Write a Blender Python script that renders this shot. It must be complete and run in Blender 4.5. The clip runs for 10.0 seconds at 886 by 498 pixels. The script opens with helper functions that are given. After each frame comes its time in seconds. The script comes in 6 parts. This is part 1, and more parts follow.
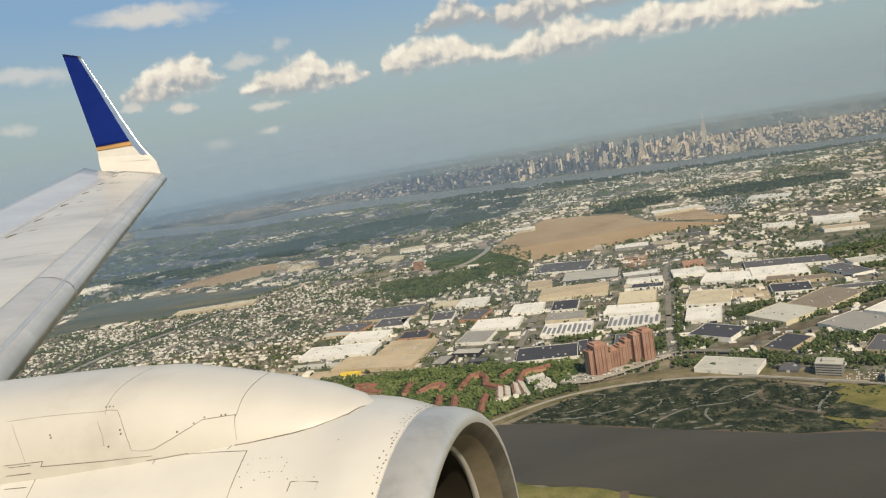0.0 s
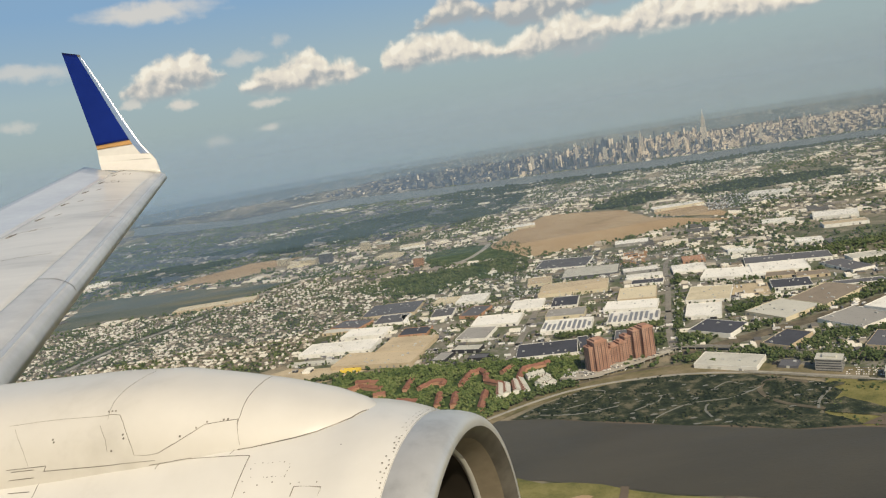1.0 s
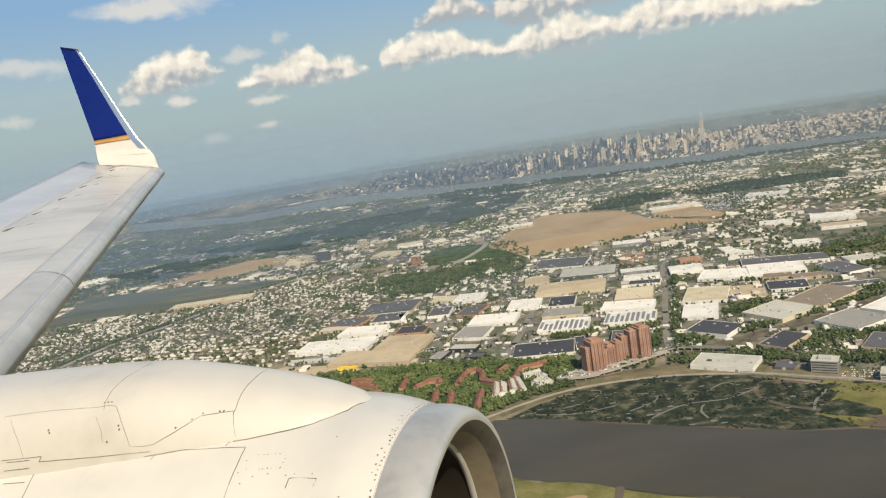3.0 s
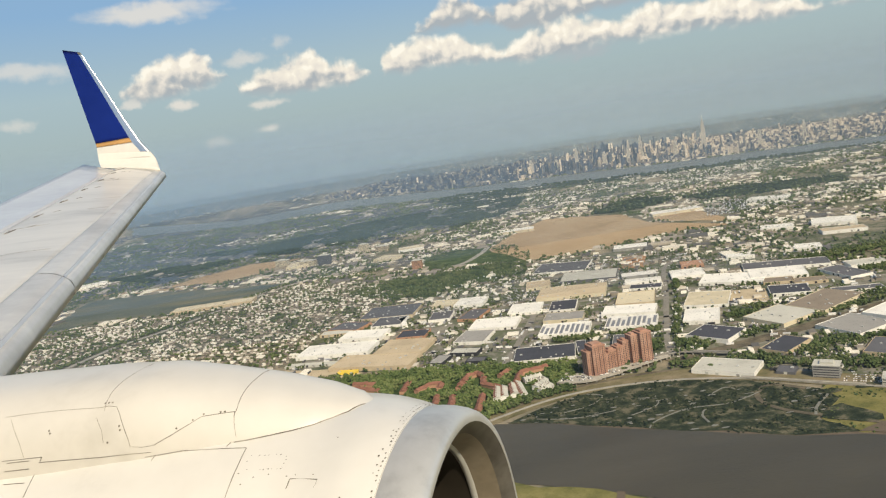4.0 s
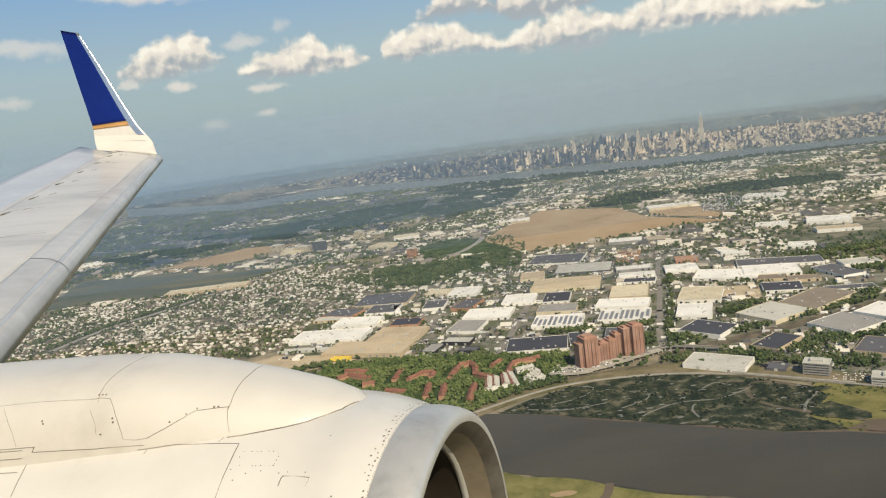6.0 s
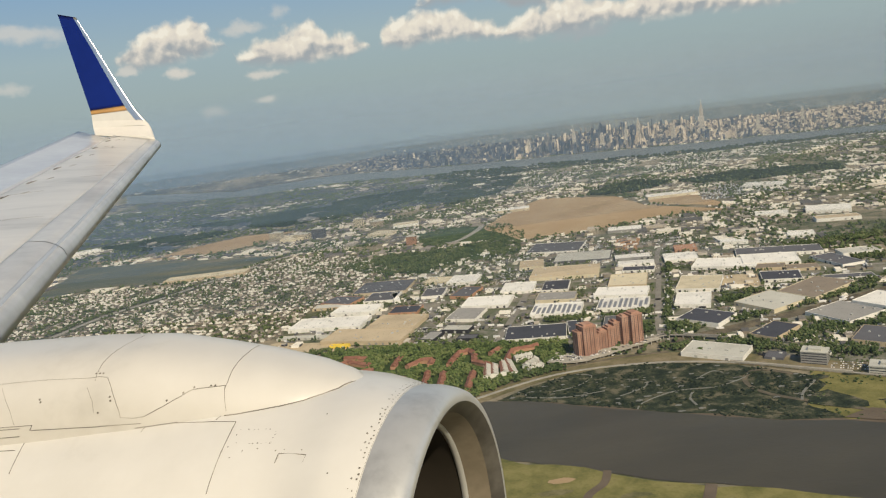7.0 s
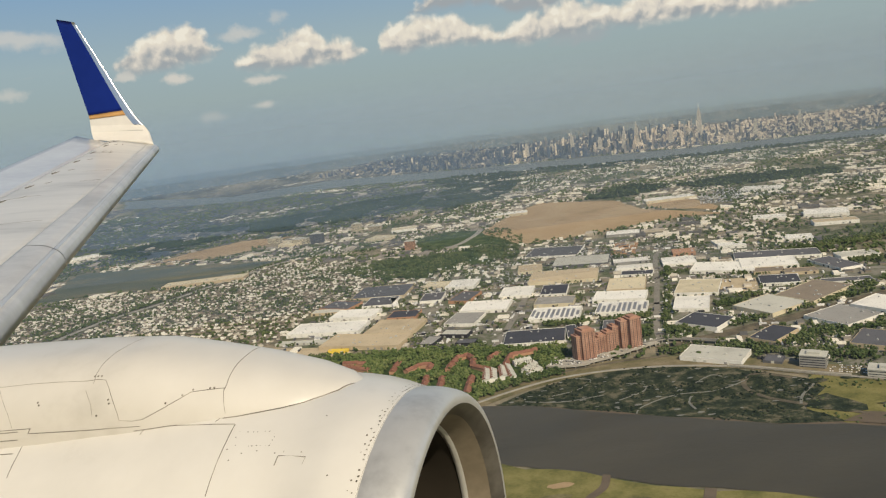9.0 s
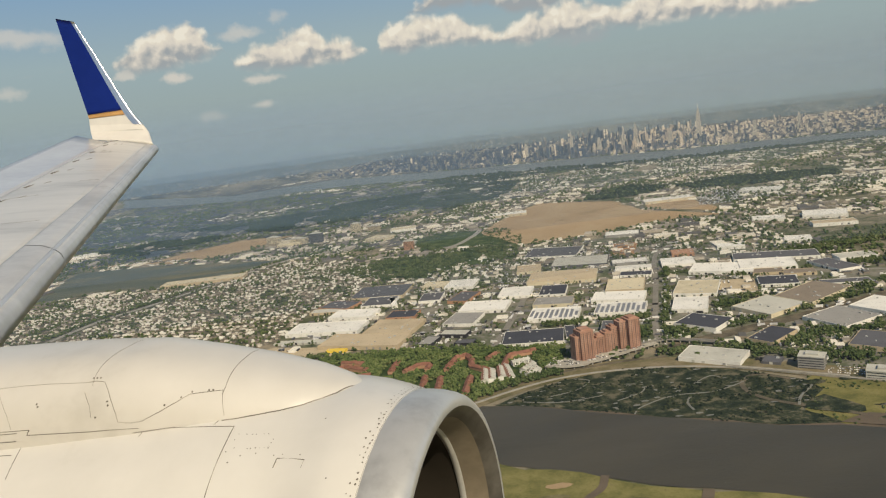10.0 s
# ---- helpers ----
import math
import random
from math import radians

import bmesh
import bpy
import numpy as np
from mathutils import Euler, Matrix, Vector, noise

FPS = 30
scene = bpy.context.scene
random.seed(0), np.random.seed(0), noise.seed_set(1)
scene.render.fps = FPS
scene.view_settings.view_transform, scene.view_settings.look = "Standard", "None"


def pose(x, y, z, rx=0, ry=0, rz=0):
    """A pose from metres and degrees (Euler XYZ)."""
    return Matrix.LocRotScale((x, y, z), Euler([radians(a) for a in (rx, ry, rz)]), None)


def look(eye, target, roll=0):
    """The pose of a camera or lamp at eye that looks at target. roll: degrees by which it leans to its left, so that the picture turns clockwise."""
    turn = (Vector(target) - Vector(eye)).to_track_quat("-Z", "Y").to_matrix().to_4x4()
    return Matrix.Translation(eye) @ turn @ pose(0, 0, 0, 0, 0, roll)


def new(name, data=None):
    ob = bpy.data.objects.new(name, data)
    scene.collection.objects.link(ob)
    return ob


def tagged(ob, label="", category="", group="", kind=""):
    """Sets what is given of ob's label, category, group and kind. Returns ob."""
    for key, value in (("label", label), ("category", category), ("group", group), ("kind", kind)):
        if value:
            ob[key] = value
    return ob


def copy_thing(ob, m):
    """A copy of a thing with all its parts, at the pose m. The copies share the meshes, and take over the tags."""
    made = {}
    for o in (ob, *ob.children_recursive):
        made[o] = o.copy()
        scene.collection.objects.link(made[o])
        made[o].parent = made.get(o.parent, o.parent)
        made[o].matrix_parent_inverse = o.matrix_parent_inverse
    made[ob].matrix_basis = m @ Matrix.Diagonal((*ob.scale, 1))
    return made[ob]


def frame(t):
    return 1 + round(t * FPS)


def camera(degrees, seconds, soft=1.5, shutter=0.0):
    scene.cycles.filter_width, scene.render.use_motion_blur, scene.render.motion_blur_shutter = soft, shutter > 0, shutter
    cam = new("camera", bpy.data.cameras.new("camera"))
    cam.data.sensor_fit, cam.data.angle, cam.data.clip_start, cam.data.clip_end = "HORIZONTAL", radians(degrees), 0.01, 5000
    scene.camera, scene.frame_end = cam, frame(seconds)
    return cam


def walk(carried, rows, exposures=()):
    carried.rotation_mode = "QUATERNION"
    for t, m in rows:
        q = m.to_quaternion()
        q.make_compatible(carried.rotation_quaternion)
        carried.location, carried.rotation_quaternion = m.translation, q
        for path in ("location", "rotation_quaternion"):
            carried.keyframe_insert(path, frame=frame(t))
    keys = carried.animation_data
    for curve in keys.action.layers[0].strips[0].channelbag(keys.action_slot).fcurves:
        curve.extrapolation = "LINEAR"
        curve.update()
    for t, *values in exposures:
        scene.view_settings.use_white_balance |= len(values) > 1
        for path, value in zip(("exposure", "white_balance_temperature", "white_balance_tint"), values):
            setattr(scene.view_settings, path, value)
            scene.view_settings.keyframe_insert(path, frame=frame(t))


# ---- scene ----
cam = camera(61.4, 10.0, soft=1.2)
EYE = 420.0          # height of the cabin window over the plain
ROWS = [
    (0, 0.006, 0.004, -0.035, 81.055, 9.393, -1.183),
    (0.5, -0.001, 0.01, 0.004, 81.113, 9.406, -1.24),
    (1, 0.003, 0.007, 0.004, 80.778, 9.513, -1.213),
    (1.5, -0, 0.019, -0.011, 80.406, 9.478, -1.239),
    (2, -0.003, 0.005, -0.016, 80.646, 9.031, -1.252),
    (2.5, 0.002, -0.001, -0.015, 80.642, 9.034, -1.345),
    (4, -0.004, 0.001, -0.036, 80.994, 8.944, -1.225),
    (4.5, 0.004, -0.002, -0.02, 81.186, 9.243, -1.194),
    (5, -0, 0, -0, 80.806, 8.613, -1.387),
    (5.5, -0.006, 0.009, 0.027, 80.606, 7.853, -1.381),
    (7, 0.003, -0.002, -0.018, 79.2, 7.304, -1.38),
    (7.5, -0.004, 0.009, -0.041, 79.257, 7.342, -1.39),
    (8, -0.002, -0.001, -0.036, 79.219, 7.52, -1.442),
    (8.5, -0.003, 0.004, -0.033, 79.186, 7.557, -1.522),
    (9, -0.004, 0.002, -0.034, 79.536, 7.42, -1.524),
    (9.5, -0.003, 0.007, -0.034, 79.791, 7.351, -1.506),
    (10, -0.004, 0.002, -0.02, 79.533, 7.236, -1.569),
]
walk(cam, [(t, pose(x, y, EYE + z, rx, ry, rz)) for t, x, y, z, rx, ry, rz in ROWS],
     exposures=[(0.0, 0.0, 6750, 10), (1.0, -0.03, 6700, 10), (2.0, 0.12, 6650, 10), (2.5, 0.13, 6650, 10), (4.0, 0.15, 6650, 10), (5.0, 0.13, 6650, 10), (5.5, 0.12, 6600, 10), (7.0, -0.08, 6700, 10), (7.5, -0.17, 6700, 10), (8.5, -0.12, 6700, 10), (10.0, -0.17, 6800, 10)])

# ---- light ----
SUN_AZ, SUN_EL = radians(157), radians(42)    # from north (+y) over east (+x)
SUN_DIR = Vector((math.sin(SUN_AZ) * math.cos(SUN_EL), math.cos(SUN_AZ) * math.cos(SUN_EL), math.sin(SUN_EL)))
sun = new("sun", bpy.data.lights.new("sun", "SUN"))
sun.data.energy, sun.data.angle, sun.data.color = 4.5, radians(0.5), (1.0, 0.87, 0.655)
sun.matrix_world = look(tuple(SUN_DIR * 1000), (0, 0, 0))


class Net:
    """A node tree with short calls."""

    def __init__(self, tree):
        self.t = tree
        tree.nodes.clear()

    def n(self, kind, **kw):
        node = self.t.nodes.new(kind)
        for k, v in kw.items():
            setattr(node, k, v)
        return node

    def put(self, sock, v):
        if isinstance(v, bpy.types.NodeSocket):
            self.t.links.new(v, sock)
        elif v is not None:
            sock.default_value = v

    def math(self, op, a, b=None, c=None, clamp=False):
        m = self.n("ShaderNodeMath", operation=op, use_clamp=clamp)
        for i, v in enumerate((a, b, c)):
            if v is not None:
                self.put(m.inputs[i], v)
        return m.outputs[0]

    def vec(self, op, a, b=None):
        m = self.n("ShaderNodeVectorMath", operation=op)
        self.put(m.inputs[0], a)
        if b is not None:
            self.put(m.inputs[1], b)
        return m.outputs["Value"] if op in ("LENGTH", "DOT_PRODUCT", "DISTANCE") else m.outputs[0]

    def noise(self, vec, scale, detail=4, rough=0.55, dist=0.0, dims="3D"):
        m = self.n("ShaderNodeTexNoise", noise_dimensions=dims)
        self.put(m.inputs["Vector"], vec)
        m.inputs["Scale"].default_value, m.inputs["Detail"].default_value = scale, detail
        m.inputs["Roughness"].default_value, m.inputs["Distortion"].default_value = rough, dist
        return m.outputs["Fac"]

    def ramp(self, fac, stops):
        m = self.n("ShaderNodeValToRGB")
        e = m.color_ramp.elements
        while len(e) < len(stops):
            e.new(0.5)
        for el, (p, c) in zip(e, stops):
            el.position, el.color = p, (*c, 1) if len(c) == 3 else c
        self.put(m.inputs[0], fac)
        return m.outputs[0]

    def mix(self, fac, a, b, mode="MIX"):
        m = self.n("ShaderNodeMix", data_type="RGBA", blend_type=mode)
        self.put(m.inputs[0], fac)
        self.put(m.inputs[6], a if not isinstance(a, tuple) else (*a, 1))
        self.put(m.inputs[7], b if not isinstance(b, tuple) else (*b, 1))
        return m.outputs[2]

    def smooth(self, v, lo, hi):
        m = self.n("ShaderNodeMapRange", interpolation_type="SMOOTHSTEP")
        self.put(m.inputs[0], v)
        m.inputs[1].default_value, m.inputs[2].default_value = lo, hi
        return m.outputs[0]


def make_world():
    w = bpy.data.worlds.new("sky")
    w.use_nodes = True
    scene.world = w
    g = Net(w.node_tree)
    co = g.n("ShaderNodeTexCoord").outputs["Generated"]
    sep = g.n("ShaderNodeSeparateXYZ")
    g.put(sep.inputs[0], co)
    x, y, z = sep.outputs
    az = g.math("MULTIPLY", g.math("ARCTAN2", x, y), 57.2958)
    el = g.math("MULTIPLY", g.math("ARCSINE", z), 57.2958)
    sky = g.n("ShaderNodeTexSky", sky_type="NISHITA", sun_disc=False, sun_elevation=SUN_EL, sun_rotation=SUN_AZ,
              altitude=400, air_density=1.0, dust_density=1.6, ozone_density=1.4).outputs[0]
    blue = g.mix(1.0, sky, (0.072, 0.078, 0.082), "MULTIPLY")
    # summer haze that thickens towards the horizon
    hz = g.ramp(g.math("DIVIDE", el, 30, clamp=True), [(0.0, (0.312, 0.392, 0.428)), (0.10, (0.345, 0.440, 0.458)), (0.2, (0.350, 0.468, 0.515)), (0.38, (0.235, 0.40, 0.60))])
    up = g.smooth(el, 7.0, 40.0)
    clear = g.mix(up, hz, blue)
    ae = g.n("ShaderNodeCombineXYZ")
    g.put(ae.inputs[0], az), g.put(ae.inputs[1], el)
    p = ae.outputs[0]

    def stir(points, scale, detail, reach):
        """Places shifted by a noise, so that outlines billow."""
        w = g.n("ShaderNodeTexNoise", noise_dimensions="2D")
        g.put(w.inputs["Vector"], points)
        w.inputs["Scale"].default_value, w.inputs["Detail"].default_value, w.inputs["Roughness"].default_value = scale, detail, 0.55
        return g.vec("ADD", points, g.vec("MULTIPLY", g.vec("SUBTRACT", w.outputs["Color"], (0.5, 0.5, 0.5)), reach))

    def heap(points, calm, columns):
        """How deep a place lies inside a row of cumulus, in degrees, and how high between its level base and its top: columns of azimuth, base and top."""
        sp = g.n("ShaderNodeSeparateXYZ")
        g.put(sp.inputs[0], points)
        c = g.ramp(g.math("DIVIDE", g.math("ADD", sp.outputs[0], 30.0), 60.0, clamp=True), [((a + 30) / 60, (b / 10, t / 10, 0)) for a, b, t in columns])
        cc = g.n("ShaderNodeSeparateXYZ")
        g.put(cc.inputs[0], c)
        base, top = g.math("MULTIPLY", cc.outputs[0], 10.0), g.math("MULTIPLY", cc.outputs[1], 10.0)
        sc = g.n("ShaderNodeSeparateXYZ")
        g.put(sc.inputs[0], calm)
        lo, hi = g.math("ADD", g.math("SUBTRACT", sc.outputs[1], base), 0.15), g.math("SUBTRACT", top, sp.outputs[1])
        inside_ = g.math("MINIMUM", lo, g.math("MULTIPLY", hi, 1.0))
        return inside_, g.math("DIVIDE", lo, g.math("MAXIMUM", g.math("SUBTRACT", top, base), 0.4), clamp=True)

    # the long row of fair-weather cumulus over the land, and the greyer one above it
    row = [(-21.6, 6.0, 5.6), (-20.8, 5.5, 6.3), (-19.2, 5.3, 7.6), (-17.6, 5.4, 8.3), (-15.9, 5.6, 8.4), (-14.6, 5.9, 7.3), (-13.7, 6.3, 6.2), (-13.4, 5.3, 5.3),
           (-12.2, 4.8, 6.0), (-9.6, 4.5, 6.8), (-7.6, 4.5, 7.5), (-6.6, 4.6, 6.1), (-5.4, 4.5, 6.3), (-4.2, 4.8, 5.5), (-3.5, 5.4, 4.8)]
    row2 = [(-3.2, 5.6, 4.8), (-2.5, 4.9, 6.0), (-1.4, 4.7, 6.7), (0.8, 4.8, 7.2), (3.0, 4.8, 7.0), (5.0, 4.6, 6.0), (6.4, 4.5, 5.2), (8.5, 4.1, 6.0), (11.2, 4.3, 6.8), (12.8, 4.5, 6.3), (15.0, 4.4, 6.0),
            (17.4, 4.3, 6.5), (20.0, 4.2, 6.4), (23.0, 4.0, 6.0), (26.0, 3.9, 5.2), (28.6, 4.2, 4.2)]
    row3 = [(-0.5, 7.6, 7.2), (1.0, 7.2, 7.9), (2.6, 7.3, 9.4), (4.6, 7.5, 9.3), (6.0, 7.2, 8.0), (7.4, 6.4, 8.8), (9.6, 6.3, 8.9), (12.0, 6.6, 8.4), (14.6, 6.8, 8.6), (18.0, 6.9, 8.4), (21.0, 7.4, 7.4)]
    calm = stir(p, 0.5, 2, (1.1, 0.6, 0))
    pw = stir(calm, 1.3, 3, (0.6, 0.6, 0))
    billow = g.n("ShaderNodeTexVoronoi", voronoi_dimensions="2D", feature="SMOOTH_F1")
    g.put(billow.inputs["Vector"], stir(p, 1.0, 3, (0.7, 0.5, 0)))
    billow.inputs["Scale"].default_value, billow.inputs["Smoothness"].default_value = 0.95, 0.6
    knob = g.math("SUBTRACT", 0.5, billow.outputs["Distance"])
    fluff = g.noise(p, 0.9, 5, 0.42, 0.2, "2D")
    side = g.noise(g.vec("ADD", p, (-0.22, 0.34, 0)), 0.9, 5, 0.42, 0.2, "2D")
    relief = g.math("ADD", g.math("MULTIPLY", g.math("SUBTRACT", fluff, side), 1.25), g.math("MULTIPLY", knob, 0.4))
    full = clear
    soft = g.noise(g.vec("MULTIPLY", p, (0.4, 1.0, 1.0)), 0.9, 4, 0.45, 0.2, "2D")
    # thin scraps: azimuth, elevation, half width, half height, strength
    for a, e, ra, re, k in [(-18.0, 11.1, 5.8, 0.95, 0.8), (-26.5, 8.0, 3.2, 0.9, 0.6), (-11.5, 2.2, 1.1, 0.42, 0.65), (-28.0, 4.6, 1.6, 0.6, 0.5), (-15.2, 1.7, 1.4, 0.45, 0.3), (-9.7, 8.1, 1.0, 0.8, 0.4),
                            (-12.2, 7.2, 2.0, 0.6, 0.6), (-17.2, 4.8, 1.2, 0.6, 0.85), (-20.5, 5.1, 0.9, 0.4, 0.7), (-11.2, 3.95, 2.0, 0.5, 0.75), (12.6, 4.0, 3.4, 0.8, 0.6), (30.5, 4.3, 3.0, 0.6, 0.3)]:
        d = g.vec("LENGTH", g.vec("MULTIPLY", g.vec("SUBTRACT", stir(p, 0.9, 4, (1.2, 0.7, 0)), (a, e, 0)), (1 / ra, 1 / re, 0)))
        f = g.math("ADD", g.math("SUBTRACT", 1.0, d), g.math("SUBTRACT", soft, 0.5))
        full = g.mix(g.math("MULTIPLY", g.smooth(f, 0.0, 0.75), k), full, (0.72, 0.69, 0.63) if a < 10 else (0.40, 0.43, 0.46))
    for columns, gloom in ((row3, 0.40), (row2, 0.0), (row, 0.04)):
        deep, high = heap(pw, calm, columns)
        rag = g.math("ADD", g.math("MULTIPLY", knob, 0.4), g.math("MULTIPLY", g.math("SUBTRACT", fluff, 0.5), 0.8))
        f = g.math("ADD", deep, g.math("MULTIPLY", rag, g.math("ADD", 0.3, g.math("MULTIPLY", high, 0.9))))
        lit = g.math("ADD", g.math("ADD", g.math("MULTIPLY", g.smooth(high, 0.04, 0.75), 0.70), g.math("MULTIPLY", relief, 1.25)), 0.05 - gloom)
        tone = g.ramp(g.math("ADD", lit, 0.0, clamp=True), [(0.0, (0.37, 0.41, 0.44)), (0.25, (0.50, 0.51, 0.50)), (0.55, (0.74, 0.70, 0.63)), (0.85, (0.84, 0.79, 0.68)), (1.0, (0.91, 0.87, 0.76))])
        full = g.mix(g.math("MULTIPLY", g.smooth(f, -0.22, 0.58), 0.97), full, tone)
    bg = g.n("ShaderNodeBackground")
    g.put(bg.inputs[0], full)
    bg.inputs[1].default_value = 1.0
    g.t.links.new(bg.outputs[0], g.n("ShaderNodeOutputWorld").inputs[0])


make_world()

# ---- materials ----
MATS = {}


def mat(name, stops, rough=0.8, metal=0.0, scale=0.05, detail=6, island=0.0, piece=0.0, bump=0.0, bump_scale=None, coat=0.0, spec=0.4, fine=None, stretch=(1, 1, 1)):
    """A procedural material: a noise at the given scale through a colour ramp, a finer one over it, shifted per island or per object."""
    m = bpy.data.materials.new(name)
    m.use_nodes = True
    g = Net(m.node_tree)
    geo = g.n("ShaderNodeNewGeometry")
    pos = g.n("ShaderNodeTexCoord").outputs["Object"] if piece < 0 else geo.outputs["Position"]
    pos = g.vec("MULTIPLY", pos, stretch)
    fac = g.noise(pos, scale, detail, 0.6)
    fac = g.math("ADD", 0.5, g.math("MULTIPLY", g.math("SUBTRACT", fac, 0.5), 1.7))
    fn = g.noise(pos, fine or scale * 9, 4, 0.6)
    fac = g.math("ADD", fac, g.math("MULTIPLY", g.math("SUBTRACT", fn, 0.5), 0.5))
    if island:
        fac = g.math("ADD", fac, g.math("MULTIPLY", g.math("SUBTRACT", geo.outputs["Random Per Island"], 0.5), island))
    if piece > 0:
        fac = g.math("ADD", fac, g.math("MULTIPLY", g.math("SUBTRACT", g.n("ShaderNodeObjectInfo").outputs["Random"], 0.5), piece))
    col = g.ramp(g.math("ADD", fac, 0.0, clamp=True), stops)
    b = g.n("ShaderNodeBsdfPrincipled")
    g.put(b.inputs["Base Color"], col)
    g.put(b.inputs["Roughness"], g.math("ADD", rough, g.math("MULTIPLY", g.math("SUBTRACT", fn, 0.5), 0.06 if piece < 0 else 0.2), clamp=True))
    b.inputs["Metallic"].default_value = metal
    b.inputs["Specular IOR Level"].default_value = spec
    b.inputs["Coat Weight"].default_value = coat
    b.inputs["Coat Roughness"].default_value = 0.12
    if bump:
        bp = g.n("ShaderNodeBump")
        bp.inputs["Strength"].default_value = bump
        bp.inputs["Distance"].default_value = 1.0 / (bump_scale or scale * 9)
        g.put(bp.inputs["Height"], g.noise(pos, bump_scale or scale * 9, 3))
        g.put(b.inputs["Normal"], bp.outputs[0])
    g.t.links.new(b.outputs[0], g.n("ShaderNodeOutputMaterial").inputs[0])
    MATS[name] = m
    return m


def two(c, k=0.82, hi=1.12):
    """Ramp stops round one colour."""
    return [(0.2, tuple(v * k for v in c)), (0.5, c), (0.8, tuple(min(v * hi, 0.95) for v in c))]


mat("plain", [(0.15, (0.05, 0.066, 0.034)), (0.36, (0.095, 0.105, 0.056)), (0.5, (0.185, 0.17, 0.12)), (0.66, (0.28, 0.24, 0.17)), (0.9, (0.37, 0.315, 0.225))], 0.95, scale=0.008, fine=0.05, spec=0.1)
mat("asphalt_yard", [(0.2, (0.075, 0.092, 0.045)), (0.44, (0.125, 0.135, 0.085)), (0.58, (0.20, 0.19, 0.155)), (0.85, (0.27, 0.245, 0.195))], 0.9, scale=0.02, fine=0.12, spec=0.2)
mat("asphalt", two((0.185, 0.178, 0.16)), 0.9, scale=0.05, spec=0.2)
mat("deck_concrete", two((0.42, 0.39, 0.33)), 0.9, scale=0.05, spec=0.2)
mat("verge_grass", [(0.2, (0.11, 0.105, 0.05)), (0.5, (0.18, 0.155, 0.088)), (0.8, (0.26, 0.215, 0.14))], 0.95, scale=0.02, fine=0.15, spec=0.1)
mat("avenue", two((0.23, 0.215, 0.185)), 0.9, scale=0.05, spec=0.2)
mat("concrete", two((0.33, 0.31, 0.27)), 0.9, scale=0.05, spec=0.2)
mat("river_water", [(0.2, (0.056, 0.048, 0.031)), (0.8, (0.082, 0.070, 0.046))], 0.34, scale=0.006, fine=0.03, bump=0.05, bump_scale=0.25, spec=0.22, stretch=(0.5, 1.6, 1))
mat("wide_water", [(0.2, (0.115, 0.138, 0.152)), (0.8, (0.155, 0.18, 0.195))], 0.45, scale=0.003, spec=0.3)
mat("mud", two((0.135, 0.105, 0.075)), 0.8, scale=0.03, spec=0.2)
mat("reeds_dark", [(0.15, (0.014, 0.021, 0.014)), (0.42, (0.026, 0.036, 0.021)), (0.56, (0.055, 0.062, 0.036)), (0.74, (0.15, 0.135, 0.09))], 0.95, scale=0.05, fine=0.5, bump=0.6, bump_scale=0.2, spec=0.1)
mat("marsh_grass", [(0.15, (0.075, 0.085, 0.032)), (0.45, (0.155, 0.14, 0.066)), (0.7, (0.215, 0.19, 0.098)), (0.9, (0.15, 0.13, 0.085))], 0.95, scale=0.03, fine=0.4, spec=0.1)
mat("bank_grass", [(0.15, (0.10, 0.105, 0.036)), (0.45, (0.17, 0.16, 0.055)), (0.7, (0.235, 0.21, 0.08)), (0.9, (0.14, 0.125, 0.06))], 0.95, scale=0.03, fine=0.4, spec=0.1)
mat("dry_field", [(0.12, (0.30, 0.215, 0.12)), (0.4, (0.385, 0.275, 0.16)), (0.85, (0.45, 0.345, 0.215))], 0.95, scale=0.005, fine=0.04, spec=0.1)
mat("woodland", [(0.2, (0.018, 0.032, 0.012)), (0.8, (0.045, 0.065, 0.022))], 0.95, scale=0.03, spec=0.1)
mat("sand", two((0.46, 0.38, 0.26)), 0.95, scale=0.03, spec=0.1)
mat("clay", two((0.38, 0.23, 0.13)), 0.95, scale=0.03, spec=0.1)
mat("pond_water", [(0.2, (0.035, 0.045, 0.055)), (0.8, (0.06, 0.07, 0.075))], 0.4, scale=0.01, spec=0.3)
mat("park_grass", [(0.2, (0.030, 0.050, 0.018)), (0.5, (0.055, 0.085, 0.028)), (0.8, (0.11, 0.13, 0.05))], 0.95, scale=0.03, spec=0.1)
mat("lagoon", [(0.2, (0.075, 0.092, 0.070)), (0.5, (0.11, 0.12, 0.088)), (0.68, (0.14, 0.135, 0.08)), (0.85, (0.21, 0.175, 0.10))], 0.7, scale=0.006, fine=0.05, spec=0.2, stretch=(0.5, 2, 1))
mat("ballast", [(0.2, (0.085, 0.075, 0.056)), (0.5, (0.13, 0.112, 0.08)), (0.8, (0.20, 0.165, 0.115))], 0.95, scale=0.05, spec=0.1)
